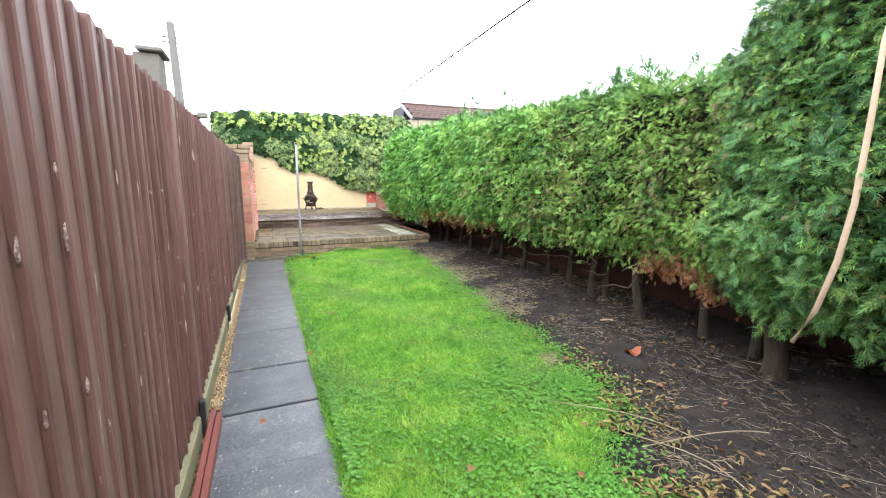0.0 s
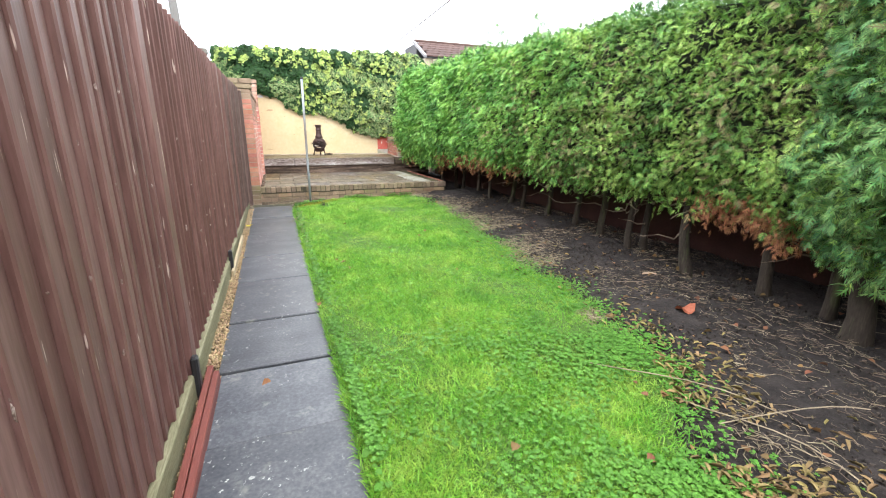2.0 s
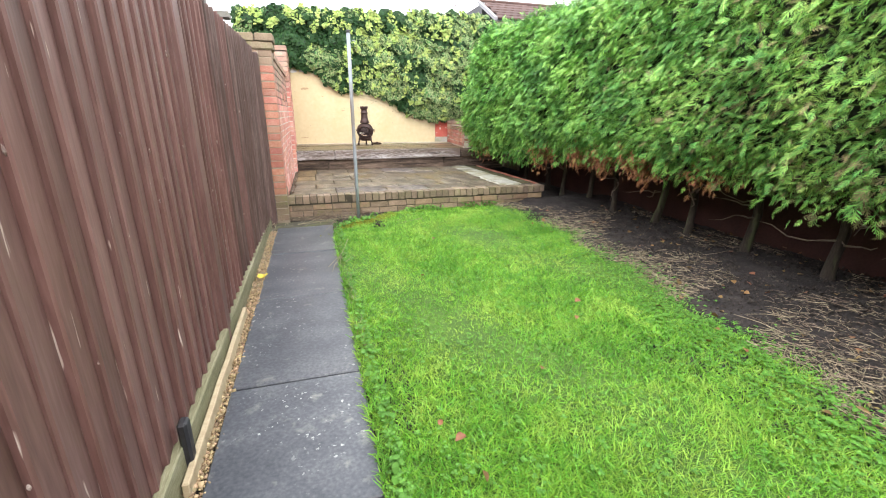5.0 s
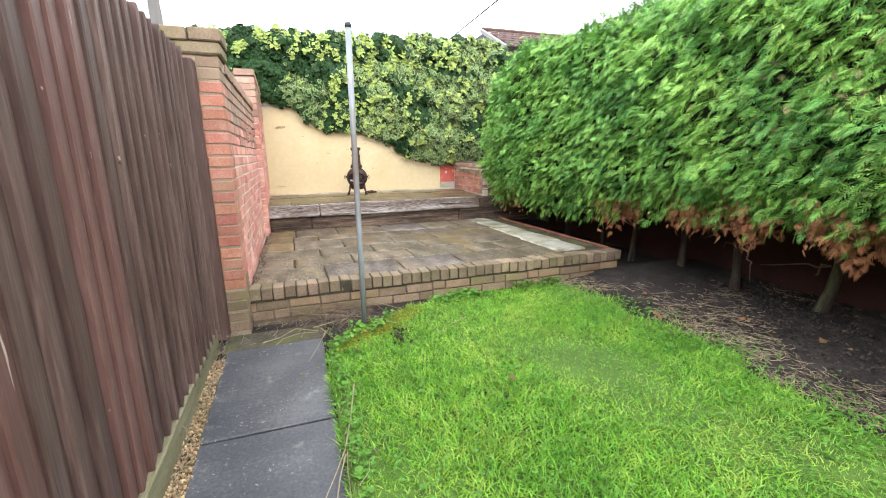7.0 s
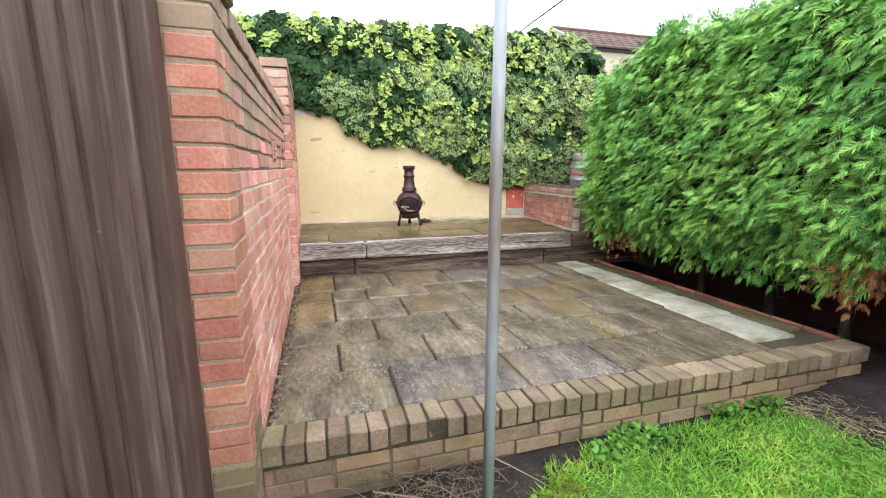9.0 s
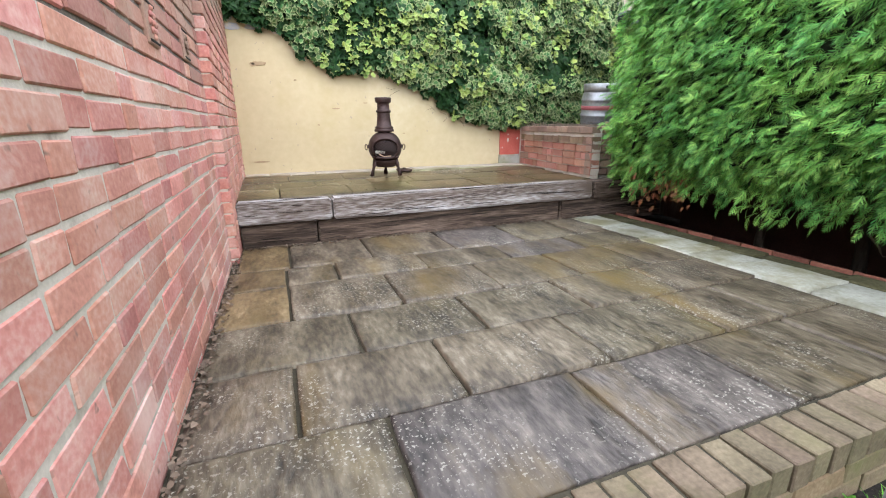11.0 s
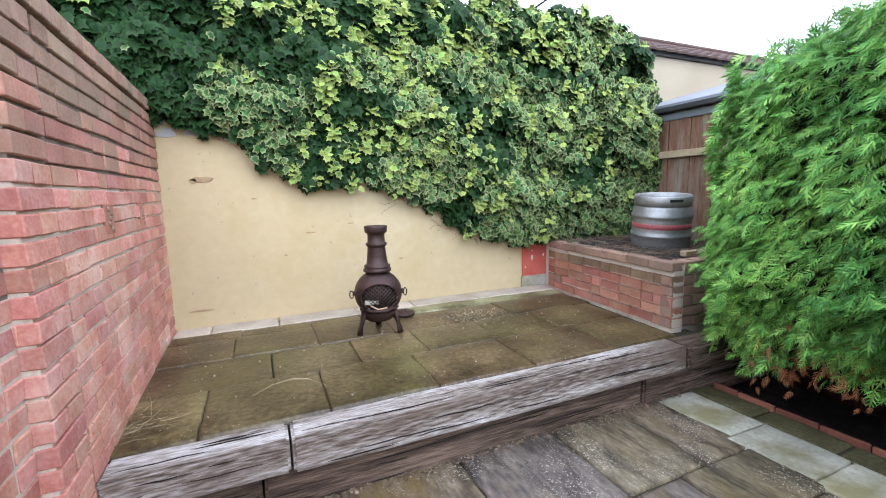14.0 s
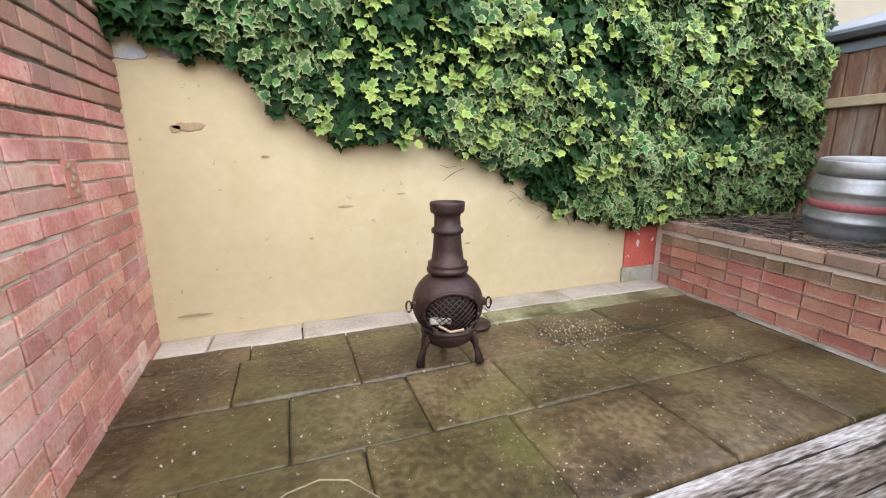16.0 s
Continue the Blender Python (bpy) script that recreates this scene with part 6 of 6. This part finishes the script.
part("disc", lathe([(0.0, 0.0), (0.085, 0.0), (0.09, 0.006), (0.09, 0.014), (0.08, 0.018), (0.02, 0.02), (0.018, 0.032), (0.0, 0.034)], 24), dark_iron, lid, at=pose(1.93, 12.9, 0.562, 3, 2, 0), smooth=True)
tw = thing("curved_twig", "thin curved dry twig lying on terrace slabs", "twig", at=(1.0, 11.9, 0.56))
part("stem", tube([(0.84, 11.90, 0.566), (0.93, 11.95, 0.58), (1.02, 11.965, 0.585), (1.1, 11.94, 0.58), (1.17, 11.86, 0.57)], [0.002, 0.0025, 0.003, 0.003, 0.0025], 6), straw, tw)
n = 40
p = np.stack([rng.normal(0.43, 0.05, n), rng.normal(11.8, 0.06, n), 0.565 + 0.05 * rng.random(n)], -1)
a = rng.uniform(0, 6.28, n)
ww, ln = 0.002 * rng.uniform(0.6, 1.4, n), rng.uniform(0.04, 0.16, n)
v, f, _ = scatter(stick_v, stick_q, p, np.stack([np.cos(a), np.sin(a), rng.normal(0.1, 0.25, n)], -1), np.tile([[0.0, 0.0, 1.0]], (n, 1)), np.stack([ww, ln, ww], -1))
tagged(mesh_object("dry_weeds", fast_mesh("dry_weeds", v, f), straw), "tuft of dry weeds at the wall foot", "weeds", kind="stuff")

# ---- washing line post ----
post = thing("washing_post", "thin galvanised steel washing line post", "post", at=(1.055, 8.46, 0))
part("pole", tube([(1.055, 8.46, -0.05), (1.055, 8.46, 0.6), (1.055, 8.459, 1.3), (1.058, 8.457, 1.935)], 0.0185, 16), galvanised, post, smooth=True)
part("cap", lathe([(0.0, 0.03), (0.015, 0.028), (0.021, 0.018), (0.021, 0.0), (0.0, 0.0)], 16), dark_trim, post, "dark plastic cap", at=pose(1.058, 8.457, 1.935), smooth=True)
part("hook", tube([(1.09, 8.457, 1.865), (1.115, 8.45, 1.87), (1.125, 8.45, 1.855), (1.115, 8.45, 1.84)], 0.004, 6), galvanised, post)

# twigs dropped round the post and along the path
for pts, r in (([(0.70, 8.76), (0.9, 8.66), (1.04, 8.56), (1.2, 8.42), (1.34, 8.28)], 0.005), ([(0.88, 8.78), (0.97, 8.7), (1.03, 8.61)], 0.0045), ([(0.4, 8.36), (0.5, 8.41), (0.6, 8.45), (0.76, 8.42)], 0.0055), ([(0.48, 8.3), (0.52, 8.38), (0.62, 8.42), (0.74, 8.4)], 0.004),
               ([(0.71, 8.49), (0.82, 8.54), (0.94, 8.57)], 0.005), ([(0.76, 8.46), (0.8, 8.34), (0.86, 8.2)], 0.0055), ([(0.78, 8.38), (0.73, 8.2), (0.66, 8.0)], 0.004), ([(1.2, 8.86), (1.28, 8.74), (1.37, 8.6)], 0.0055), ([(1.76, 8.3), (1.62, 8.22), (1.45, 8.13)], 0.007), ([(1.02, 8.72), (0.95, 8.6), (0.86, 8.5)], 0.004),
               ([(0.87, 7.66), (0.82, 7.4), (0.77, 7.18), (0.72, 7.04), (0.665, 6.92)], 0.0055), ([(0.765, 7.14), (0.73, 7.02), (0.71, 6.9), (0.69, 6.8)], 0.0045), ([(0.775, 7.16), (0.762, 7.05), (0.757, 6.9)], 0.004), ([(0.86, 7.28), (0.875, 7.16), (0.892, 7.05)], 0.003)):
    st = thing("dry_twig", "thin pale dry twig lying on the ground", "twig", "twigs by the post and path", at=(pts[0][0], pts[0][1], 0.03))
    xyz = [(px, py, 0.03 + (0.035 if 1 < k < len(pts) - 1 else 0.008) * rng.random()) for k, (px, py) in enumerate(pts)]
    part("stem", tube(xyz, [0.75 * r * (1 - 0.6 * k / (len(xyz) - 1)) for k in range(len(xyz))], 6), straw, st)
yl = thing("yellow_leaf", "bright yellow fallen leaf beside the path", "leaf", at=(0.190, 6.88, 0.02))
bm = bmesh.new()
mid = bm.verts.new((0, 0, 0.006))
ring = [bm.verts.new((0.035 * math.cos(a) * (1 + 0.25 * math.cos(5 * a)), 0.045 * math.sin(a) * (1 + 0.2 * math.cos(3 * a)), 0.012 + 0.008 * math.cos(2 * a))) for a in np.linspace(0, 6.28, 13)[:-1]]
for i in range(12):
    bm.faces.new((mid, ring[i], ring[(i + 1) % 12]))
part("blade", bm, yellow_leaf_mat, yl, at=Matrix.Translation((0.190, 6.88, 0.02)))
n = 260
p = np.stack([rng.normal(0.9, 0.15, n), rng.normal(8.66, 0.1, n), 0.01 + 0.05 * rng.random(n)], -1)
p = p[(p[:, 1] < 8.84) & (p[:, 0] > 0.32)]
n = len(p)
a = rng.uniform(0, 6.28, n)
ww, ln = 0.003 * rng.uniform(0.5, 1.4, n), rng.uniform(0.04, 0.2, n)
v, f, _ = scatter(stick_v, stick_q, p, np.stack([np.cos(a), np.sin(a), rng.normal(0.0, 0.12, n)], -1), np.tile([[0.0, 0.0, 1.0]], (n, 1)), np.stack([ww, ln, ww], -1))
tagged(mesh_object("twig_heap", fast_mesh("twig_heap", v, f), twig_brown), "heap of thin dry twigs at the patio foot", "twigs", kind="stuff")
n = 2600
x = np.concatenate([rng.normal(1.15, 0.14, n // 2), rng.uniform(0.8, 1.5, n - n // 2)])
p = np.stack([x, np.interp(x, [0.7, 0.8, 0.95, 1.15, 1.41, 1.98], [8.0, 8.16, 8.36, 8.42, 8.6, 8.8]) + rng.normal(-0.06, 0.06, n), 0.012 + 0.025 * rng.random(n)], -1)
a = rng.uniform(0, 6.28, n)
v, f, _ = scatter(blade_v, blade_t, p, np.stack([np.cos(a), np.sin(a), 0.7 + 0 * a], -1), np.stack([-np.sin(a), np.cos(a), 0 * a], -1), np.stack([np.full(n, 0.006), np.full(n, 0.022), np.full(n, 0.02)], -1))
tagged(mesh_object("moss", fast_mesh("moss", v, f), moss_yellow), "yellow moss and pale grass round the post", "moss", kind="stuff")

p = np.concatenate([np.stack([rng.normal(x, 0.03, 26), rng.normal(y, 0.035, 26), 0.015 + 0.03 * rng.random(26)], -1) for x, y in ((1.26, 8.24), (1.23, 8.12))])
pebbles("soil_lumps", p, 0.014, crumb_soil, "small dark lumps of soil on the lawn", "soil")

# ---- beyond the garden ----
shed = thing("garden_shed", "brown boarded shed with pale sheet roof beyond planter", "shed", at=(5.5, 12.5, 0))
for i in range(20):
    yv = 11.0 + i * 0.122
    part("board", block(4.885 + 0.006 * (i % 2), 4.91 + 0.006 * (i % 2), yv, yv + 0.116, 0.3, 2.22, 0.004), shed_wood, shed)
part("rail", block(4.84, 4.884, 11.0, 13.5, 1.82, 1.89, 0.005), pale_rail, shed, "pale horizontal timber rail")
part("top_board", block(4.87, 4.905, 11.0, 13.5, 2.2, 2.27, 0.005), felt_grey, shed, "pale board under the eaves")
part("eave_board", block(4.80, 4.86, 10.95, 13.55, 2.28, 2.33, 0.006), dark_trim, shed, "dark eaves board and gutter")
bm = block(4.83, 7.4, 10.9, 13.6, 2.33, 2.36, 0.005)
for v in bm.verts:
    v.co.z += (v.co.x - 4.83) * 0.27
part("roof", bm, felt_grey, shed, "pale grey sheet roof")
part("wall", block(4.93, 7.2, 11.0, 13.5, -0.1, 2.3), shed_wood, shed)

bung = thing("neighbour_house", "cream rendered house with brown tiled roof behind", "house", at=(10, 15.5, 0))
part("wall", block(5.25, 15.0, 14.05, 16.65, -0.1, 3.26), far_render, bung)
# low tiled slope, ridge along x
for c in range(6):
    bm = bmesh.new()
    ya, yb = 13.93 + c * 0.19, 13.93 + (c + 1) * 0.19 + 0.03
    za, zb = 3.32 + c * 0.096, 3.32 + (c + 1) * 0.096
    for i in range(50):
        x0 = 5.0 + i * 0.2 + (0.1 if c % 2 else 0)
        vs = [bm.verts.new(q) for q in ((x0, ya, za), (x0 + 0.19, ya, za + 0.012), (x0 + 0.19, yb, zb + 0.012), (x0, yb, zb), (x0, ya, za - 0.03), (x0 + 0.19, ya, za - 0.018))]
        bm.faces.new(vs[:4])
        bm.faces.new((vs[4], vs[5], vs[1], vs[0]))
    part("tile_course", bm, roof_tile, bung, "course of brown concrete roof tiles")["kind"] = "stuff"
part("roof_slab", block(5.06, 15.1, 14.0, 16.35, 3.262, 3.3), dark_trim, bung)
part("back_slope", block(5.06, 15.1, 15.07, 16.35, 3.3, 3.85), dark_trim, bung)
part("ridge", tube([(4.98, 15.07, 3.9), (15.1, 15.07, 3.9)], 0.045, 8), roof_tile, bung, "rounded ridge tiles")
part("barge_board", tube([(4.96, 13.9, 3.28), (4.96, 15.07, 3.87)], 0.05, 4), white_paint, bung, "white painted barge board")
part("gable_wall", block(5.0, 5.248, 14.1, 16.65, -0.1, 3.26), far_render, bung)

pier = thing("gate_pier", "tall rendered pier with flat stone cap", "pier", "piers beyond the fence", at=(-0.2, 4.5, 0))
part("shaft", block(-0.28, -0.12, 4.5, 4.72, -0.1, 2.24, 0.01, 0.004, 8), pier_concrete, pier)
part("cap", block(-0.25, -0.09, 4.46, 4.76, 2.245, 2.275, 0.008, 0.003), pier_concrete, pier, "flat stone cap slab")
pier2 = thing("gate_pier", "brick pier with flat stone cap beyond fence", "pier", "piers beyond the fence", at=(-1.0, 14.1, 0))
part("shaft", block(-1.14, -0.95, 14.0, 14.22, -0.1, 3.05, 0.01, 0.004, 8), house_brick, pier2)
part("cap", block(-0.98, -0.76, 13.97, 14.26, 2.98, 3.1, 0.008, 0.003), pier_concrete, pier2, "flat stone cap slab")

pole = thing("telegraph_pole", "grey wooden telegraph pole behind the gardens", "pole", at=(-1.85, 17.2, 0))
part("shaft", tube([(-1.72, 17.2, -0.1), (-1.78, 17.2, 3), (-1.87, 17.2, 6.2)], [0.14, 0.13, 0.11], 12), pole_wood, pole, smooth=True)
for z in (5.6, 5.75):
    part("bracket", tube([(-2.1, 17.15, z), (-1.7, 17.15, z)], 0.02, 6), dark_trim, pole)
cable = thing("overhead_cable", "thin dark overhead cable against the sky", "cable", at=(3, 10, 6))
e0, far_end = Vector((5.4, 8.12, 4.73)), Vector((5.5, 21.2, 4.48))
pts = []
for u in np.linspace(-0.6, 1.35, 14):
    q = e0.lerp(far_end, u)
    pts.append((q.x, q.y, q.z + 0.0))
part("wire", tube(pts, 0.018, 5), cable_black, cable)

house = part("wall_south", block(-3, 6.5, -4.2, -4.0, -0.1, 2.4), house_brick)
tagged(house, "plain brick wall behind the garden start", "wall", kind="structure")
